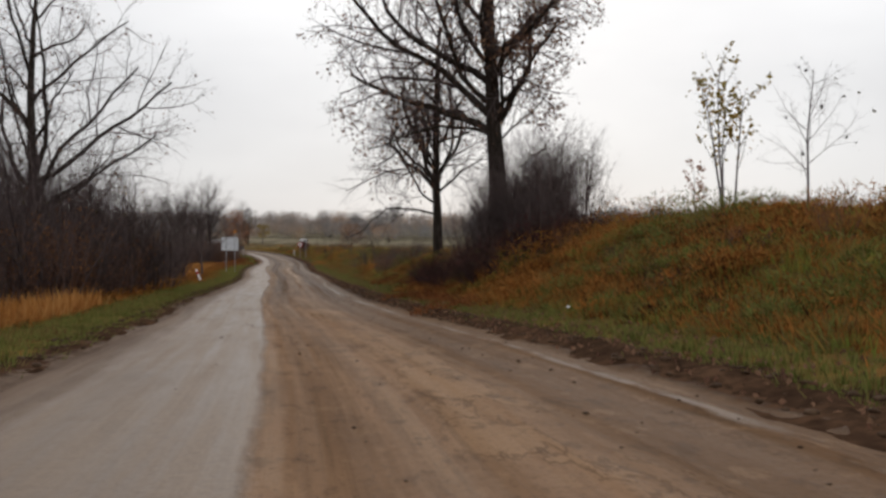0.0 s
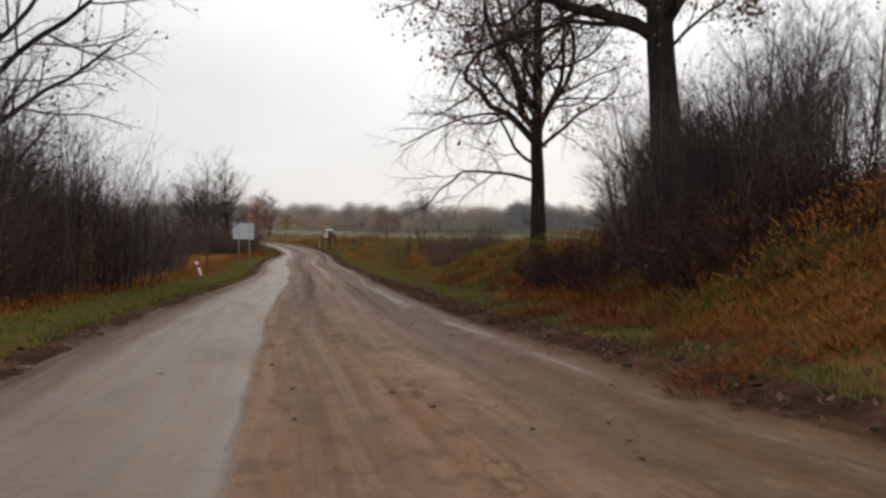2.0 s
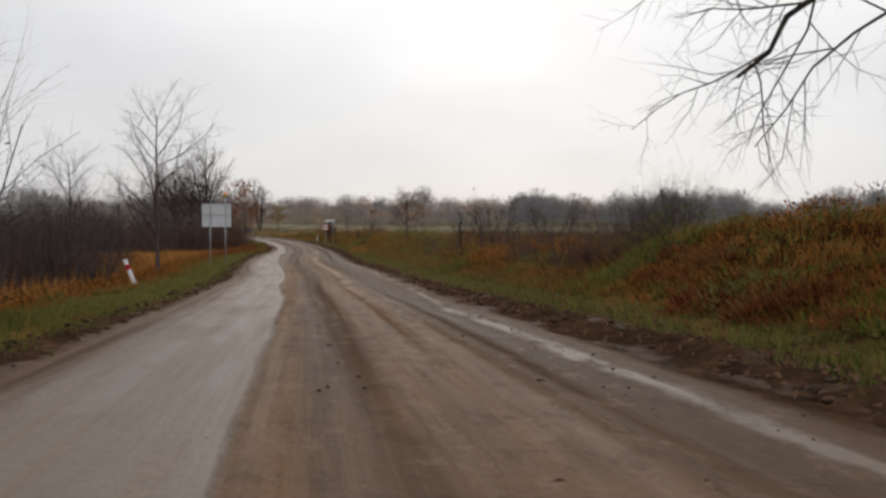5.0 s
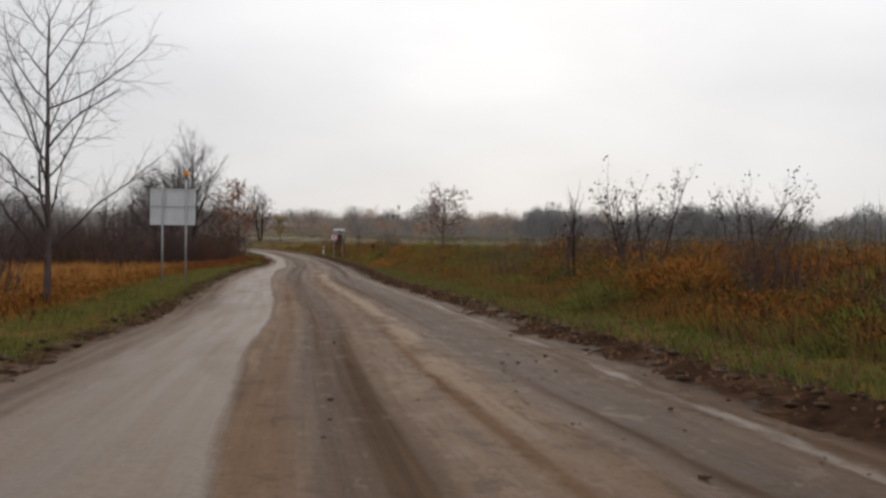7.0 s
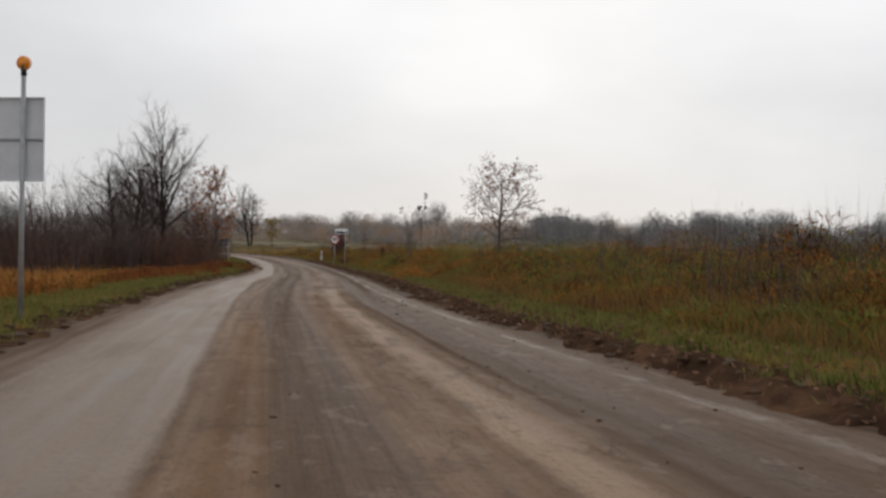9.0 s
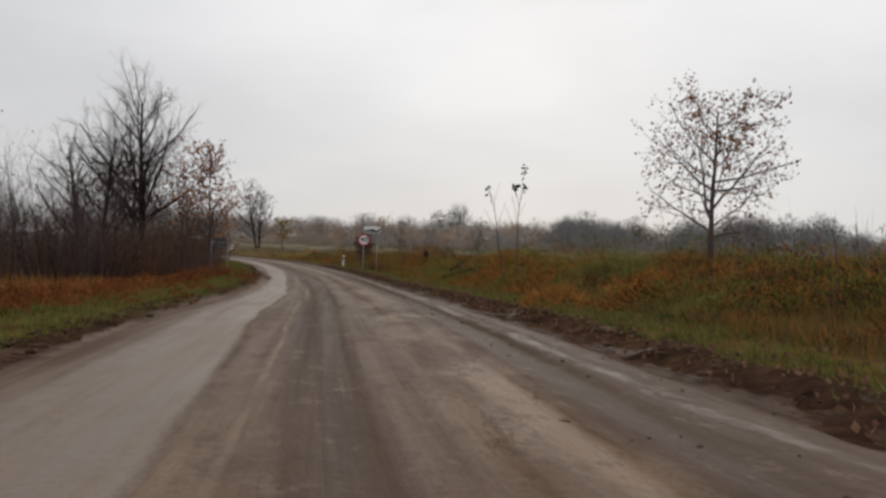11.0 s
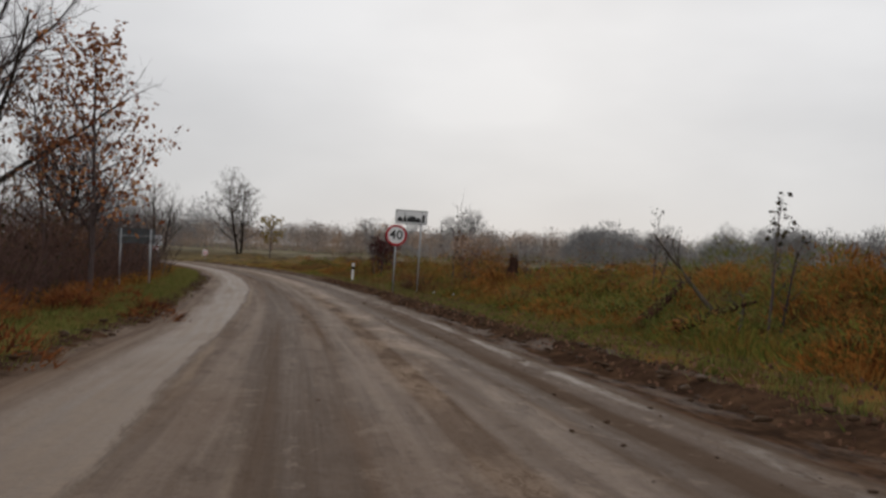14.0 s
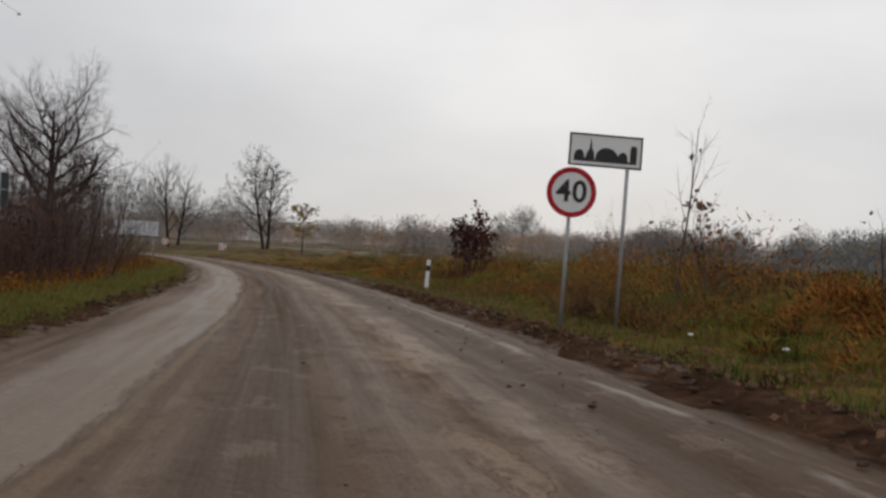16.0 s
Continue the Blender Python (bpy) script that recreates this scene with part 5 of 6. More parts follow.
tufts("dry_reeds", "pale orange dry reeds at the edge of a thicket", REED, p, 0.4 + 0.4 * r.uniform(0, 1, len(p)), 10, 0.013, 0.14, r, 0.5)
p, off, yy, r = strew(9000, 58, 148, -42, -7.0, 209, 1.3)
tufts("dry_reeds", "field of pale orange dry reeds", REED, p, 0.35 + 0.45 * r.uniform(0, 1, len(p)), 10, 0.022, 0.22, r, 0.4)


# ---------------------------------------------------------------- far woods and ridge
def crown_twigs(r, n, x, y, z, tall, wide, thick):
    """Fine twigs fanned through a few rounded masses that make up a crown, and the trunk below them."""
    lobes = r.integers(4, 7)
    mids = np.stack([x + wide * 0.45 * r.normal(0, 1, lobes), y + wide * 0.45 * r.normal(0, 1, lobes), z + tall * r.uniform(0.22, 0.66, lobes)], 1)
    mids[0] = (x, y, z + tall * 0.68)
    size = np.stack([wide * r.uniform(0.5, 0.8, lobes), wide * r.uniform(0.5, 0.8, lobes), tall * r.uniform(0.24, 0.34, lobes)], 1)
    k = r.integers(0, lobes, n)
    u = r.normal(size=(n, 3))
    u /= np.linalg.norm(u, axis=1)[:, None]
    u *= (r.uniform(0, 1, n) ** 0.4)[:, None]
    c = mids[k] + u * size[k]
    way = c - np.array((x, y, z + tall * 0.3))
    way /= np.linalg.norm(way, axis=1)[:, None]
    way += r.normal(0, 0.4, (n, 3))
    side = np.cross(way, r.normal(size=(n, 3)))
    side /= np.linalg.norm(side, axis=1)[:, None]
    ln, wd = tall * 0.055 * r.uniform(0.5, 1.5, n)[:, None], tall * 0.0052 * thick * r.uniform(0.5, 1.4, n)[:, None]
    t = 0.014 * tall
    trunk = np.array([(x - t, y, z - 0.5), (x + t, y, z - 0.5), (x, y, z + tall * 0.8), (x, y - t, z - 0.5), (x, y + t, z - 0.5), (x, y, z + tall * 0.8)])
    return np.concatenate([np.stack([c - side * wd, c + side * wd, c + way * ln], 1).reshape(-1, 3), trunk])


def far_woods(name, label, mat, spots, seed, twigs=1000, thick=1.0):
    r = np.random.default_rng(seed)
    verts = np.concatenate([crown_twigs(r, twigs, x, y, height(x, y), tall, wide, thick) for x, y, tall, wide in spots])
    return tagged(new(name, mesh_of(name, verts, np.arange(len(verts)).reshape(-1, 3), mat)), label, "woods", kind="stuff")


def far_tree(x, y, tall, wide, seed, mat, label):
    """One rounded tree that stands out above the far woods."""
    r = np.random.default_rng(seed)
    root = new("field_tree")
    root.location = (x, y, height(x, y))
    tagged(root, label, "tree", "trees in the far fields")
    verts = crown_twigs(r, 2600, 0, 0, 0, tall, wide, 1.1)
    part("crown", mesh_of("crown", verts[:-6], np.arange(len(verts) - 6).reshape(-1, 3), mat), root)
    part("trunk", bm_mesh("trunk", rod(0.03 * tall, tall * 0.6, (0, 0, -0.3), 8, r2=0.012 * tall), mat), root)


# Haze over the far woods is put into these pale base colours.
TWIG_FAR_HAZED = material("far_twigs_with_haze_tint", [(0.36, (0.19, 0.185, 0.186)), (0.64, (0.3, 0.29, 0.285))], scale=0.09, bump=0, island=0.15)
LEAF_FAR_HAZED = material("far_autumn_crowns_with_haze_tint", [(0.36, (0.27, 0.25, 0.24)), (0.52, (0.35, 0.29, 0.25)), (0.64, (0.46, 0.29, 0.18))], scale=0.06, bump=0, island=0.15)
r = np.random.default_rng(33)
far_woods("far_woods", "bare woods beyond the fields, haze put into their grey", TWIG_FAR_HAZED, [(x, 430 - 0.15 * x + r.uniform(-15, 60), r.choice([r.uniform(7, 10), r.uniform(9, 12.5), r.uniform(11, 15)]) * (0.9 + 0.25 * math.sin(x * 0.09)), r.uniform(4.5, 7.5)) for x in r.uniform(14, 290, 330)], 34, 900, 1.6)
far_woods("far_woods", "loose bare trees standing in the fields", TWIG_FAR_HAZED, [(r.uniform(-40, 30), r.uniform(340, 420), r.uniform(4, 8), r.uniform(2.2, 4)) for _ in range(16)], 35)
far_woods("far_woods", "autumn woods on the far rise", LEAF_FAR_HAZED, [(r.uniform(-190, 60), r.uniform(430, 560), r.uniform(7, 13), r.uniform(5, 8)) for _ in range(240)], 36, 700, 1.9)
far_woods("far_woods", "woods behind the reed field, haze put into their grey", TWIG_FAR_HAZED, [(r.uniform(-190, -62), r.uniform(130, 330), r.uniform(6, 11), r.uniform(3.5, 6)) for _ in range(150)], 37)
far_woods("far_woods", "yellow and rust copses beyond the bend", LEAF_FAR_HAZED, [(r.uniform(-90, -12), r.uniform(275, 330), r.uniform(3, 7), r.uniform(2, 4)) for _ in range(40)], 38, 800, 1.6)


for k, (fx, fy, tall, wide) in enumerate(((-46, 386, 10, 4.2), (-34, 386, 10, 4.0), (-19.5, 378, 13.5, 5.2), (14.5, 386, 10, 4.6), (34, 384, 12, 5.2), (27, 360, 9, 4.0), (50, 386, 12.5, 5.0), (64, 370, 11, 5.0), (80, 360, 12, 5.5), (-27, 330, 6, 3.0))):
    far_tree(fx, fy, tall, wide, 400 + k, TWIG_FAR_HAZED, "rounded tree standing alone in the fields, haze put into its grey" if k < 4 else "tree rising from a far hedge, haze put into its grey")
far_woods("far_hedges", "low hedges between the fields, haze put into their colour", TWIG_FAR_HAZED, [(r.uniform(-32, 150), r.uniform(310, 410), r.uniform(1.6, 3.6), r.uniform(2.0, 4.2)) for _ in range(170)], 39, 400, 1.5)


# ---------------------------------------------------------------- signs and posts
def disc(radius, thick, sides=48):
    bm = bmesh.new()
    bmesh.ops.create_cone(bm, cap_ends=True, segments=sides, radius1=radius, radius2=radius, depth=thick, matrix=Matrix.Rotation(radians(90), 4, "X"))
    return bm


def outline(points, y, thick):
    """A flat shape in the x-z plane, given thickness towards -y."""
    bm = bmesh.new()
    face = bm.faces.new([bm.verts.new((x, y, z)) for x, z in points])
    made = bmesh.ops.extrude_face_region(bm, geom=[face])
    bmesh.ops.translate(bm, verts=[g for g in made["geom"] if isinstance(g, bmesh.types.BMVert)], vec=(0, -thick, 0))
    bmesh.ops.recalc_face_normals(bm, faces=bm.faces)
    return bm


def rim(outer, inner, y, thick, sides=48):
    bm = bmesh.new()
    ring = [[bm.verts.new((r * math.cos(2 * math.pi * k / sides), yy, r * math.sin(2 * math.pi * k / sides))) for k in range(sides)] for r, yy in ((outer, y), (outer, y - thick), (inner, y - thick), (inner, y))]
    for a in range(4):
        for k in range(sides):
            bm.faces.new((ring[a][k], ring[a][(k + 1) % sides], ring[(a + 1) % 4][(k + 1) % sides], ring[(a + 1) % 4][k]))
    bmesh.ops.recalc_face_normals(bm, faces=bm.faces)
    return bm


def arch(cx, base, half, tall, n=14):
    return [(cx - half, base)] + [(cx - half * math.cos(math.pi * k / n), base + tall * math.sin(math.pi * k / n) ** 0.8) for k in range(1, n)] + [(cx + half, base)]


def town_sign():
    x, y = -22.23, 158.35
    g = height(x, y)
    root = new("town_sign")
    root.matrix_basis = pose(x, y, g, 0, 1.4, 8)
    tagged(root, "white town limit sign with a black skyline on a steel post", "road sign")
    part("post", bm_mesh("post", rod(0.03, -0.25 - g + 0.3, (0, 0, -0.3)), GALV, True), root)
    board = new("board", bm_mesh("board", box(1.2, 0.02, 0.53, bevel=0.006), WHITE))
    board.parent = root
    board.location = (-0.385, -0.045, -0.468 - g)
    bm = bmesh.new()
    for sx, sz, ax, az in ((1.2, 0.028, 0, 0.248), (1.2, 0.028, 0, -0.248), (0.028, 0.467, 0.584, 0), (0.028, 0.467, -0.584, 0)):
        box(sx, 0.006, sz, (ax, -0.014, az), bm=bm)
    part("border", bm_mesh("border", bm, BLACK), board, "black border")
    b = -0.15
    shapes = [arch(-0.43, b, 0.085, 0.15), [(-0.34, b), (-0.30, b + 0.12), (-0.27, b + 0.16), (-0.245, b + 0.34), (-0.22, b + 0.16), (-0.19, b + 0.12), (-0.18, b)],
              arch(0.02, b, 0.19, 0.2), arch(0.28, b, 0.085, 0.15), [(0.4, b), (0.4, b + 0.2), (0.415, b + 0.26), (0.5, b + 0.26), (0.51, b + 0.2), (0.51, b)], [(-0.515, b - 0.035), (-0.515, b), (0.51, b), (0.51, b - 0.035)]]
    for k, pts in enumerate(shapes):
        part("skyline_shape", bm_mesh("skyline_shape", outline(pts, -0.0102 - 0.0004 * k, 0.003), BLACK), board)
    for zz in (0.16, -0.16):
        part("clamp", bm_mesh("clamp", box(0.1, 0.035, 0.03, (0.38, 0.03, zz), 0.004), GALV), board)


def speed_sign():
    x, y = -23.13, 158.1
    g = height(x, y)
    root = new("speed_limit_sign")
    root.matrix_basis = pose(x, y, g, 0, 1.4, 8)
    tagged(root, "round red-rimmed speed limit sign reading 40 on a steel post", "road sign")
    top = -1.16 - g
    part("post", bm_mesh("post", rod(0.03, top + 0.5, (0, 0, -0.3)), GALV, True), root)
    plate = new("plate", bm_mesh("plate", disc(0.395, 0.02), WHITE))
    plate.parent = root
    plate.location = (0.0, -0.07, top)
    part("rim", bm_mesh("rim", rim(0.4, 0.318, -0.011, 0.006), RED), plate, "red rim")
    for figure, across in (("4", -0.128), ("0", 0.128)):
        text = bpy.data.curves.new("digit", "FONT")
        text.body, text.size, text.align_x, text.align_y, text.extrude, text.offset = figure, 0.48, "CENTER", "CENTER", 0.003, 0.009
        text.materials.append(BLACK)
        digit = new("digit", text)
        digit.parent = plate
        digit.matrix_basis = pose(across, -0.015, 0, 90, 0, 0)
    part("clamp", bm_mesh("clamp", box(0.1, 0.06, 0.03, (0, 0.035, 0.12), 0.004), GALV), plate)


def back_board(name, label, x, y, turn, wide, tall, top, posts, mat, lamp=False, seams=1, lean=0.0):
    """A sign seen from behind: a board with edge fold and ribs on posts."""
    g = height(x, y)
    root = new(name)
    root.matrix_basis = pose(x, y, g, 0, lean, turn)
    tagged(root, label, "road sign")
    mid = top - g - tall / 2
    board = new("board", bm_mesh("board", box(wide, 0.012, tall, bevel=0.004), mat))
    board.parent = root
    board.location = (0, 0.06, mid)
    for sx, sz, ax, az in ((wide, 0.02, 0, tall / 2 - 0.01), (wide, 0.02, 0, -tall / 2 + 0.01), (0.02, tall - 0.044, wide / 2 - 0.01, 0), (0.02, tall - 0.044, -wide / 2 + 0.01, 0)):
        part("edge_fold", bm_mesh("edge_fold", box(sx, 0.03, sz, (ax, -0.021, az)), mat), board)
    for k in range(seams):
        part("rib", bm_mesh("rib", box(wide - 0.05, 0.025, 0.03, (0, -0.019, tall * ((k + 1) / (seams + 1) - 0.5)), 0.004), GALV), board)
    for k, px in enumerate(posts):
        high = top - g + (0.36 if lamp and k == len(posts) - 1 else -0.02)
        part("post", bm_mesh("post", rod(0.035, high + 0.4, (px, 0, -0.4)), GALV, True), root)
    if lamp:
        head = new("warning_lamp", bm_mesh("warning_lamp", disc(0.085, 0.07, 32), ORANGE, True))
        tagged(head, "round amber warning lamp")
        head.parent = root
        head.matrix_basis = pose(posts[-1], 0, top - g + 0.48)
        part("housing", bm_mesh("housing", rod(0.04, 0.14, (0, 0, -0.18)), BLACK, True), head)
        part("bezel", bm_mesh("bezel", rim(0.098, 0.078, 0.03, 0.06, 32), ORANGE), head)


town_sign()
speed_sign()
back_board("information_sign", "grey sign back on two posts with an amber lamp", -18.96, 88.0, -6, 1.55, 1.2, 0.62, (-0.33, 0.48), BOARDBACK, True)
back_board("town_sign", "dark weathered back of a sign on two posts", -32.7, 157.5, 12, 1.33, 0.56, -1.3, (-0.55, 0.52), DARKBACK)
back_board("direction_sign", "wide grey sign back on two posts by the bend", -48.2, 205.0, 25, 2.8, 0.95, -0.83, (-1.1, 1.1), BOARDBACK)


def delineator(x, y, turn, tilt_x, tilt_y, tall=0.95, bands="red"):
    root = new("delineator_post")
    root.matrix_basis = pose(x, y, height(x, y), tilt_x, tilt_y, turn)
    tagged(root, "white plastic roadside post with a red reflector" + (", knocked askew" if abs(tilt_y) > 8 else ""), "delineator post", "delineator posts")
    bm = bmesh.new()
    pts = [(-0.06, -0.03), (0.0, -0.055), (0.06, -0.03), (0.06, 0.02), (-0.06, 0.02)]
    lo = [bm.verts.new((px, py, -0.3)) for px, py in pts]
    hi = [bm.verts.new((px, py, tall - (0.05 if py > 0 else 0))) for px, py in pts]
    for k in range(5):
        bm.faces.new((lo[k], lo[(k + 1) % 5], hi[(k + 1) % 5], hi[k]))
    bm.faces.new(hi)
    bmesh.ops.recalc_face_normals(bm, faces=bm.faces)
    part("post", bm_mesh("post", bm, WHITE), root)
    part("reflector_band", bm_mesh("reflector_band", box(0.128, 0.088, 0.17, (0, -0.017, tall - 0.27), 0.004), RED if bands == "red" else BLACK), root, "slanted band")


delineator(-16.75, 69.0, 0, 0, -22)
delineator(-26.5, 173.9, 10, 0, 2, bands="black")


def chevron(x, y, turn):
    root = new("chevron_board")
    root.matrix_basis = pose(x, y, height(x, y), 0, 0, turn)
    tagged(root, "small red and white chevron board on the outside of the bend", "road sign", "chevron boards")
    part("post", bm_mesh("post", rod(0.03, 1.3, (0, 0, -0.3)), GALV, True), root)
    part("board", bm_mesh("board", box(0.6, 0.02, 0.6, (0, -0.045, 0.75), 0.004), WHITE), root)
    for dx in (-0.16, 0.12):
        pts = [(dx + 0.16, 1.03), (dx + 0.04, 1.03), (dx - 0.1, 0.75), (dx + 0.04, 0.47), (dx + 0.16, 0.47), (dx + 0.02, 0.75)]
        part("stripe", bm_mesh("stripe", outline(pts, -0.0552, 0.003), RED), root)


for yy, turn in ((226, 18), (236, 28), (245, 40), (251, 50)):
    chevron(*beside(yy, 5.6), turn)


# ---------------------------------------------------------------- clods, branches and litter
def clod(size, seed):
    r = np.random.default_rng(seed)
    bm = bmesh.new()
    bmesh.ops.create_icosphere(bm, subdivisions=2, radius=size)
    for v in bm.verts:
        n = noise.noise(v.co * (1.6 / size) + Vector((seed, 0, 0)))
        v.co = v.co * (1 + 0.45 * n)
        v.co.z = v.co.z * 0.55 + size * 0.15
    return bm_mesh("mud_clod", bm, MUDLUMP)


def road_top(x, y):
    d, yc = road_place([x], [y])
    return float(np.interp(yc[0], ROAD_Y, ROAD_Z)) + 0.005


CLODS = [clod(0.06, 1), clod(0.045, 2), clod(0.08, 3), clod(0.035, 4)]
r = np.random.default_rng(77)
for k in range(84):
    y = r.uniform(4, 175)
    off = r.choice([r.uniform(-1.6, 3.4), r.uniform(0.0, 3.2), r.uniform(3.6, 4.6), r.uniform(-3.2, -2.6)])
    x, yy = beside(y, off)
    ob = new("mud_clod", CLODS[int(r.integers(4))])
    q = r.uniform(0.25, 0.6)
    ob.matrix_basis = pose(x, yy, road_top(x, yy) + (0.03 if off > 3.6 else 0.0), 0, 0, r.uniform(0, 360)) @ Matrix.Diagonal((q * r.uniform(0.8, 1.6), q, q * 0.8, 1))
    tagged(ob, "dark clod of mud on the muddy road", "clod", "mud clods")


def lumps(name, label, count, y_lo, y_hi, off_lo, off_hi, seed, most=0.05):
    """Small lumps of soil thrown up along the edge, as one mesh."""
    p, off, yy, r = strew(count, y_lo, y_hi, off_lo, off_hi, seed)
    z = np.interp(yy, ROAD_Y, ROAD_Z) + 0.01 + 0.13 * np.exp(-(((np.abs(off - 0.5) - 3.45) / 0.38) ** 2))
    ico = bmesh.new()
    bmesh.ops.create_icosphere(ico, subdivisions=1, radius=1.0)
    shape = np.array([tuple(v.co) for v in ico.verts])
    tris = np.array([[v.index for v in f.verts] for f in ico.faces])
    ico.free()
    size = 0.009 + most * r.uniform(0, 1, count) ** 4
    v = shape[None] * (1 + r.normal(0, 0.25, (count, len(shape), 1))) * size[:, None, None] * np.array((1.2, 1.1, 0.5))
    v = v + np.stack([p[:, 0], p[:, 1], z], 1)[:, None]
    f = tris[None] + (np.arange(count) * len(shape))[:, None, None]
    tagged(new(name, mesh_of(name, v.reshape(-1, 3), f.reshape(-1, 3), MUDLUMP)), label, "soil", kind="stuff")


def value_noise(x, y, seed):
    """Smooth noise of 0 to 1 on a unit grid."""
    xi, yi = np.floor(x).astype(np.int64), np.floor(y).astype(np.int64)
    fx, fy = x - xi, y - yi
    fx, fy = fx * fx * (3 - 2 * fx), fy * fy * (3 - 2 * fy)
    table = np.random.default_rng(seed).uniform(0, 1, 4096)

    def at(i, j):
        return table[(i * 73 + j * 1291) % 4096]

    return (at(xi, yi) * (1 - fx) + at(xi + 1, yi) * fx) * (1 - fy) + (at(xi, yi + 1) * (1 - fx) + at(xi + 1, yi + 1) * fx) * fy


def soil_ridge(label, lo, hi, top, high, seed):
    """A strip of rough, thrown-up soil along the road, sinking into it and into the grass at its rims."""
    offs = np.arange(lo, hi + 1e-6, 0.075)
    i = np.arange(0, len(CURVE) - 1, 0.3)
    i = i[(CURVE[i.astype(int), 1] > 2) & (CURVE[i.astype(int), 1] < 176)]
    k = i.astype(int)
    c = CURVE[k] + (i - k)[:, None] * (CURVE[k + 1] - CURVE[k])
    sway = 0.16 * (value_noise(c[:, 1] * 0.5, c[:, 1] * 0, seed) - 0.5) + 0.2 * (value_noise(c[:, 1] * 1.7, c[:, 1] * 0, seed + 1) - 0.5)
    o = offs[None] + sway[:, None]
    x, y = c[:, :1] + o * NORMAL[k, :1], c[:, 1:] + o * NORMAL[k, 1:]
    shape = np.exp(-(((offs - top) / 0.3) ** 2))[None]
    rough = 0.4 * value_noise(x * 4, y * 4, seed + 2) + 0.5 * value_noise(x * 8, y * 8, seed + 3) + 0.2 * value_noise(x * 19, y * 19, seed + 4)
    big = value_noise(c[:, 1] * 0.8, c[:, 1] * 0, seed + 5)[:, None]
    z = lip(x.ravel(), y.ravel()).reshape(x.shape) - 0.04 + high * shape * (0.35 + 0.7 * big) * (0.4 + rough) + 0.07 * (rough - 0.45) * smoothstep(shape, 0.05, 0.5)
    z[:, 0] -= 0.08
    z[:, -1] -= 0.12
    w, h = len(offs), len(c)
    q = (np.arange(h - 1)[:, None] * w + np.arange(w - 1)).ravel()
    me = mesh_of("soil_ridge", np.stack([x.ravel(), y.ravel(), z.ravel()], 1), np.stack([q, q + 1, q + w + 1, q + w], 1), SOILRIDGE)
    tagged(new("soil_ridge", me), label, "soil", kind="stuff")


SOILRIDGE = material("raw_wet_soil", [(0.32, (0.022, 0.013, 0.009)), (0.5, (0.06, 0.034, 0.021)), (0.68, (0.12, 0.066, 0.038))], scale=5, bump=0.6, bump_scale=22, big=1.3, rough=(0.7, 0.95))
soil_ridge("dark raw soil thrown up along the muddy edge", 3.35, 4.7, 3.95, 0.10, 601)
soil_ridge("low rim of dark soil beside the bare lane", -3.3, -2.6, -2.95, 0.06, 611)
lumps("soil_lumps", "crumbled dark soil along the edge of the road", 5200, 2, 175, 3.45, 4.75, 301)
lumps("soil_lumps", "crumbled dark soil beside the bare lane", 1600, 2, 175, -3.2, -2.55, 302)
lumps("soil_lumps", "scattered crumbs of mud on the road", 1900, 2, 168, -1.2, 3.4, 303, 0.016)
p, off, yy, r = strew(9000, 2, 180, 3.5, 5.6, 304)
at = np.stack([p[:, 0], p[:, 1], lip(p[:, 0], p[:, 1]) + 0.05 + 0.06 * np.exp(-(((off - 3.95) / 0.32) ** 2))], 1)
tagged(new("fallen_leaves", leaf_mesh("fallen_leaves", r, at, 0.07, LEAF_BROWN)), "withered leaves fallen along the lip of soil", "leaves", kind="stuff")


def dead_branch(x, y, length, radius, turn, tilt, seed, label):
    rr = random.Random(seed)
    out = []
    grow(rr, (0, 0, 0), (1, 0, math.tan(radians(tilt))), length, radius, 0, [(7, 0.08, 0, 5, 0.3, 45, 0.4), (4, 0.15, 0, 3, 0.2, 40, 0.5), (3, 0.15, 0, 0, 0, 0, 0)], out)
    ob = new("dead_branch", mesh_of("dead_branch", *tubes(out, (7, 4, 3)), PALEWOOD, True))
    ob.matrix_basis = pose(x, y, height(x, y) + 0.08, 0, 0, turn)
    tagged(ob, label, "branch")


dead_branch(-16.4, 142.0, 2.0, 0.07, 5, 6, 5, "fallen rotting branch lying in the grass")
dead_branch(-16.0, 138.9, 1.8, 0.05, 172, 54, 6, "broken branch leaning out of rusty weeds")
dead_branch(-16.0, 137.4, 1.8, 0.05, 60, 20, 8, "broken dead branch in rough grass")
dead_branch(-13.0, 136.0, 1.8, 0.04, 120, 14, 9, "bare broken branch sticking up from weeds")


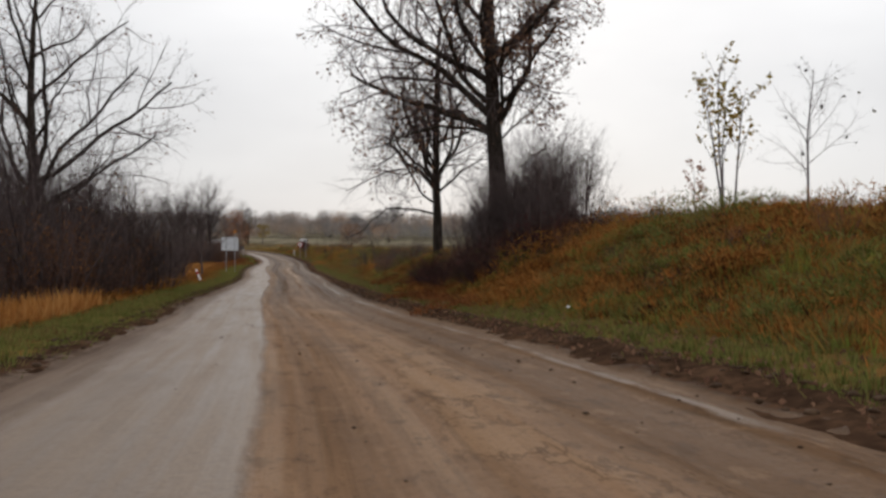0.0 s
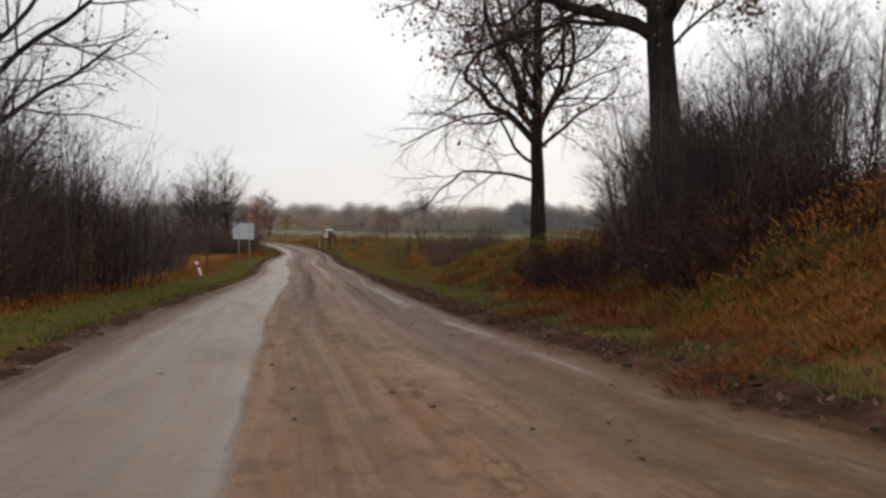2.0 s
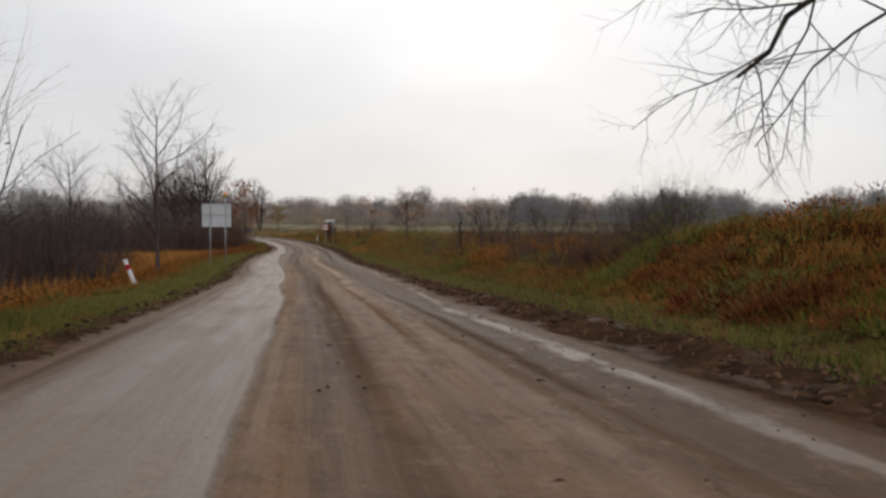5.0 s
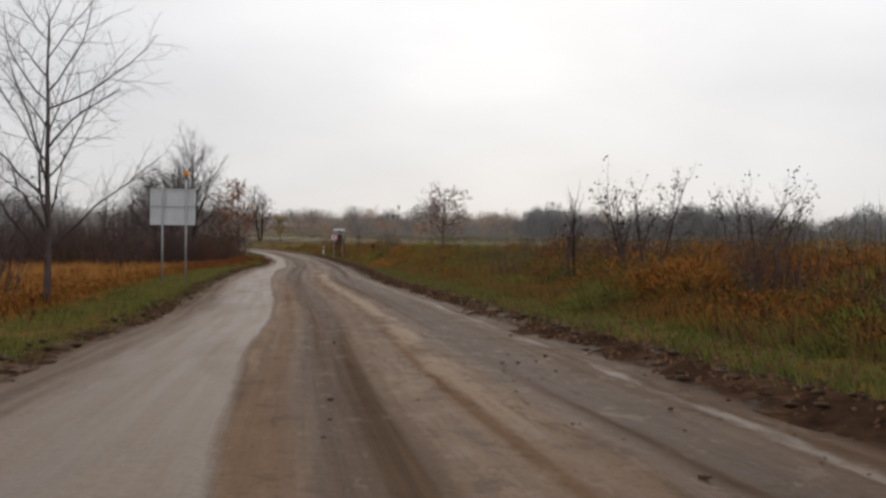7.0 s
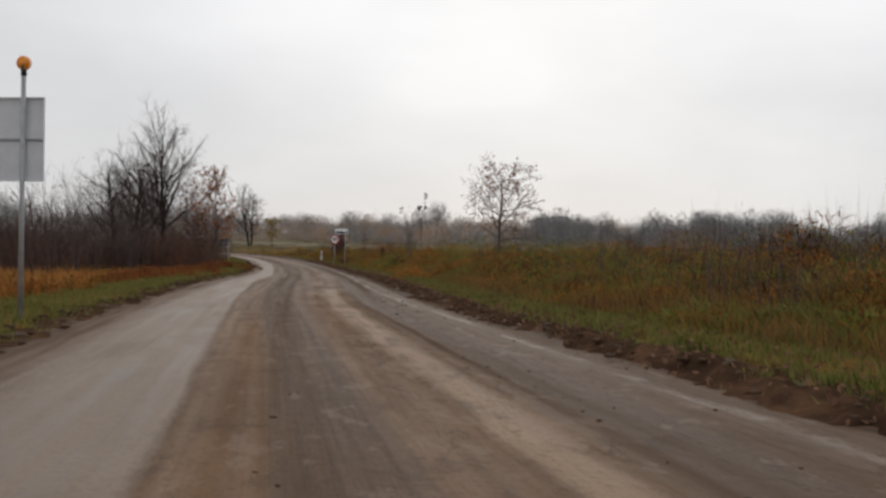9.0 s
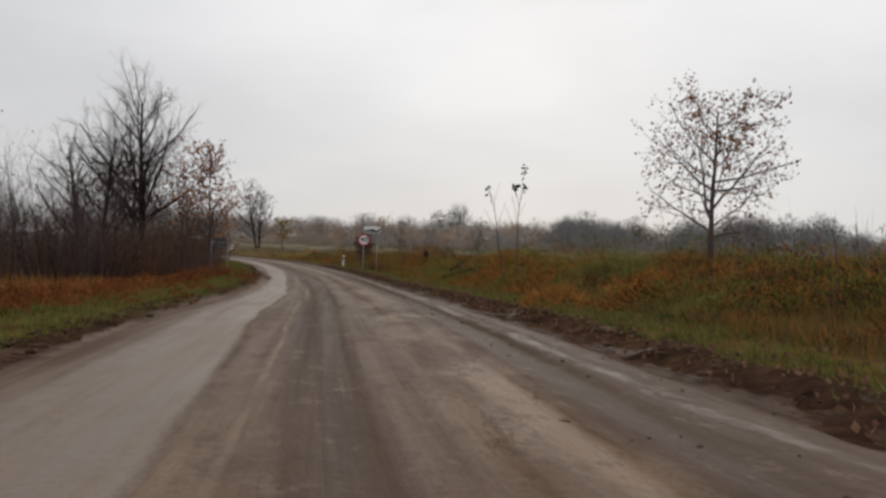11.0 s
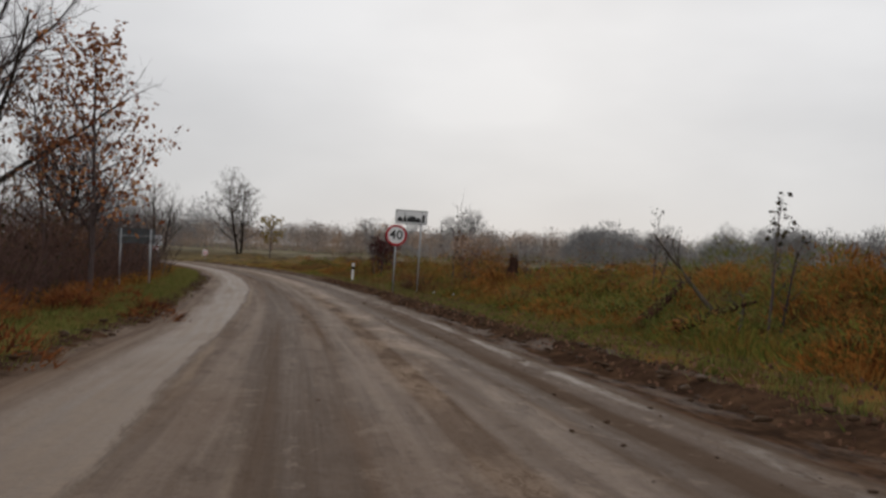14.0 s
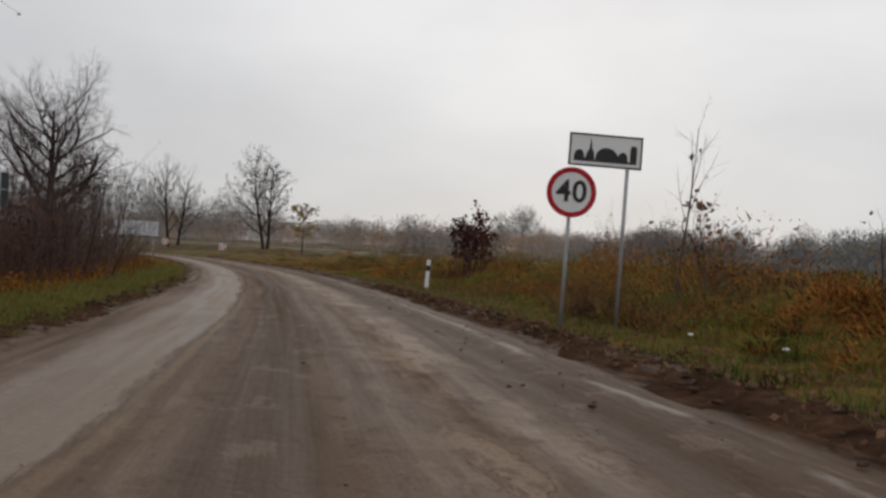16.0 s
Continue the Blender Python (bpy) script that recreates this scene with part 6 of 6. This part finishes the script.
def fallen_log(x, y, length, radius, turn, tilt, seed, label, lift=0.0):
    """A rotten log with stubs of broken limbs and a torn end."""
    rr = random.Random(seed)
    out = []
    grow(rr, (0, 0, 0), (1, 0, math.tan(radians(tilt))), length, radius, 0, [(10, 0.05, 0, 5, 0.25, 60, 0.22), (3, 0.12, 0.02, 0, 0, 0, 0)], out)
    root = new("fallen_log")
    root.matrix_basis = pose(x, y, height(x, y) + radius * 0.6 + lift, 0, 0, turn)
    tagged(root, label, "log")
    part("trunk", mesh_of("trunk", *tubes([b for b in out if b[2] == 0], (12,)), ROTWOOD, True), root)
    for b in out:
        if b[2] == 1:
            part("stub", mesh_of("stub", *tubes([b], (6, 6)), ROTWOOD, True), root)
    splinters = []
    for _ in range(7):
        a = rr.uniform(0, 6.28)
        q = Vector((0.02, math.cos(a) * radius * 0.7, math.sin(a) * radius * 0.7))
        splinters.append(([q, q + Vector((-rr.uniform(0.1, 0.3), rr.gauss(0, 0.03), rr.gauss(0, 0.03)))], [radius * 0.3, 0.006], 0))
    part("torn_end", mesh_of("torn_end", *tubes(splinters, (5,)), LEAF_RED), root, "orange torn wood")


def tree_stump(x, y, tall, radius, seed, label):
    """A jagged stump: a flared base with upright splinters of rotten wood."""
    rr = random.Random(seed)
    root = new("tree_stump")
    root.location = (x, y, height(x, y))
    tagged(root, label, "stump")
    body = [([Vector((0, 0, -0.2)), Vector((0, 0, 0.1)), Vector((0.02, 0, tall * 0.35)), Vector((0.04, 0.01, tall * 0.62))], [radius * 1.7, radius * 1.3, radius, radius * 0.7], 0)]
    part("bole", mesh_of("bole", *tubes(body, (12,)), ROTWOOD, True), root)
    for _ in range(9):
        a, q = rr.uniform(0, 6.28), radius * rr.uniform(0.2, 0.8)
        p = Vector((0.04 + q * math.cos(a), q * math.sin(a), tall * 0.5))
        top = p + Vector((rr.gauss(0.02, 0.05), rr.gauss(0, 0.05), tall * rr.uniform(0.15, 0.5)))
        part("splinter", mesh_of("splinter", *tubes([([p, p.lerp(top, 0.5), top], [radius * 0.5, radius * 0.36, 0.012], 0)], (6,)), ROTWOOD), root)


fallen_log(-17.2, 136.6, 1.9, 0.11, 40, 6, 61, "fallen dark log with a torn orange end lying in grass", 0.24)
fallen_log(-17.2, 139.3, 1.9, 0.13, 52, 24, 62, "broken dark log leaning up out of rusty grass", 0.12)
tree_stump(-18.8, 155.9, 1.15, 0.2, 63, "jagged rotten brown stump among rusty grass")
for x, y, q in ((-21.5, 156.0, 0.04), (-20.8, 154.0, 0.045), (2.75, 20.8, 0.04)):
    bm = bmesh.new()
    bmesh.ops.create_icosphere(bm, subdivisions=2, radius=q)
    for v in bm.verts:
        v.co *= 1 + 0.5 * noise.noise(v.co * 14)
        v.co.z *= 0.55
    ob = new("plastic_bag", bm_mesh("plastic_bag", bm, LITTER))
    ob.location = (x, y, height(x, y) + 0.12)
    tagged(ob, "crumpled pale plastic bag dropped in the grass", "litter")
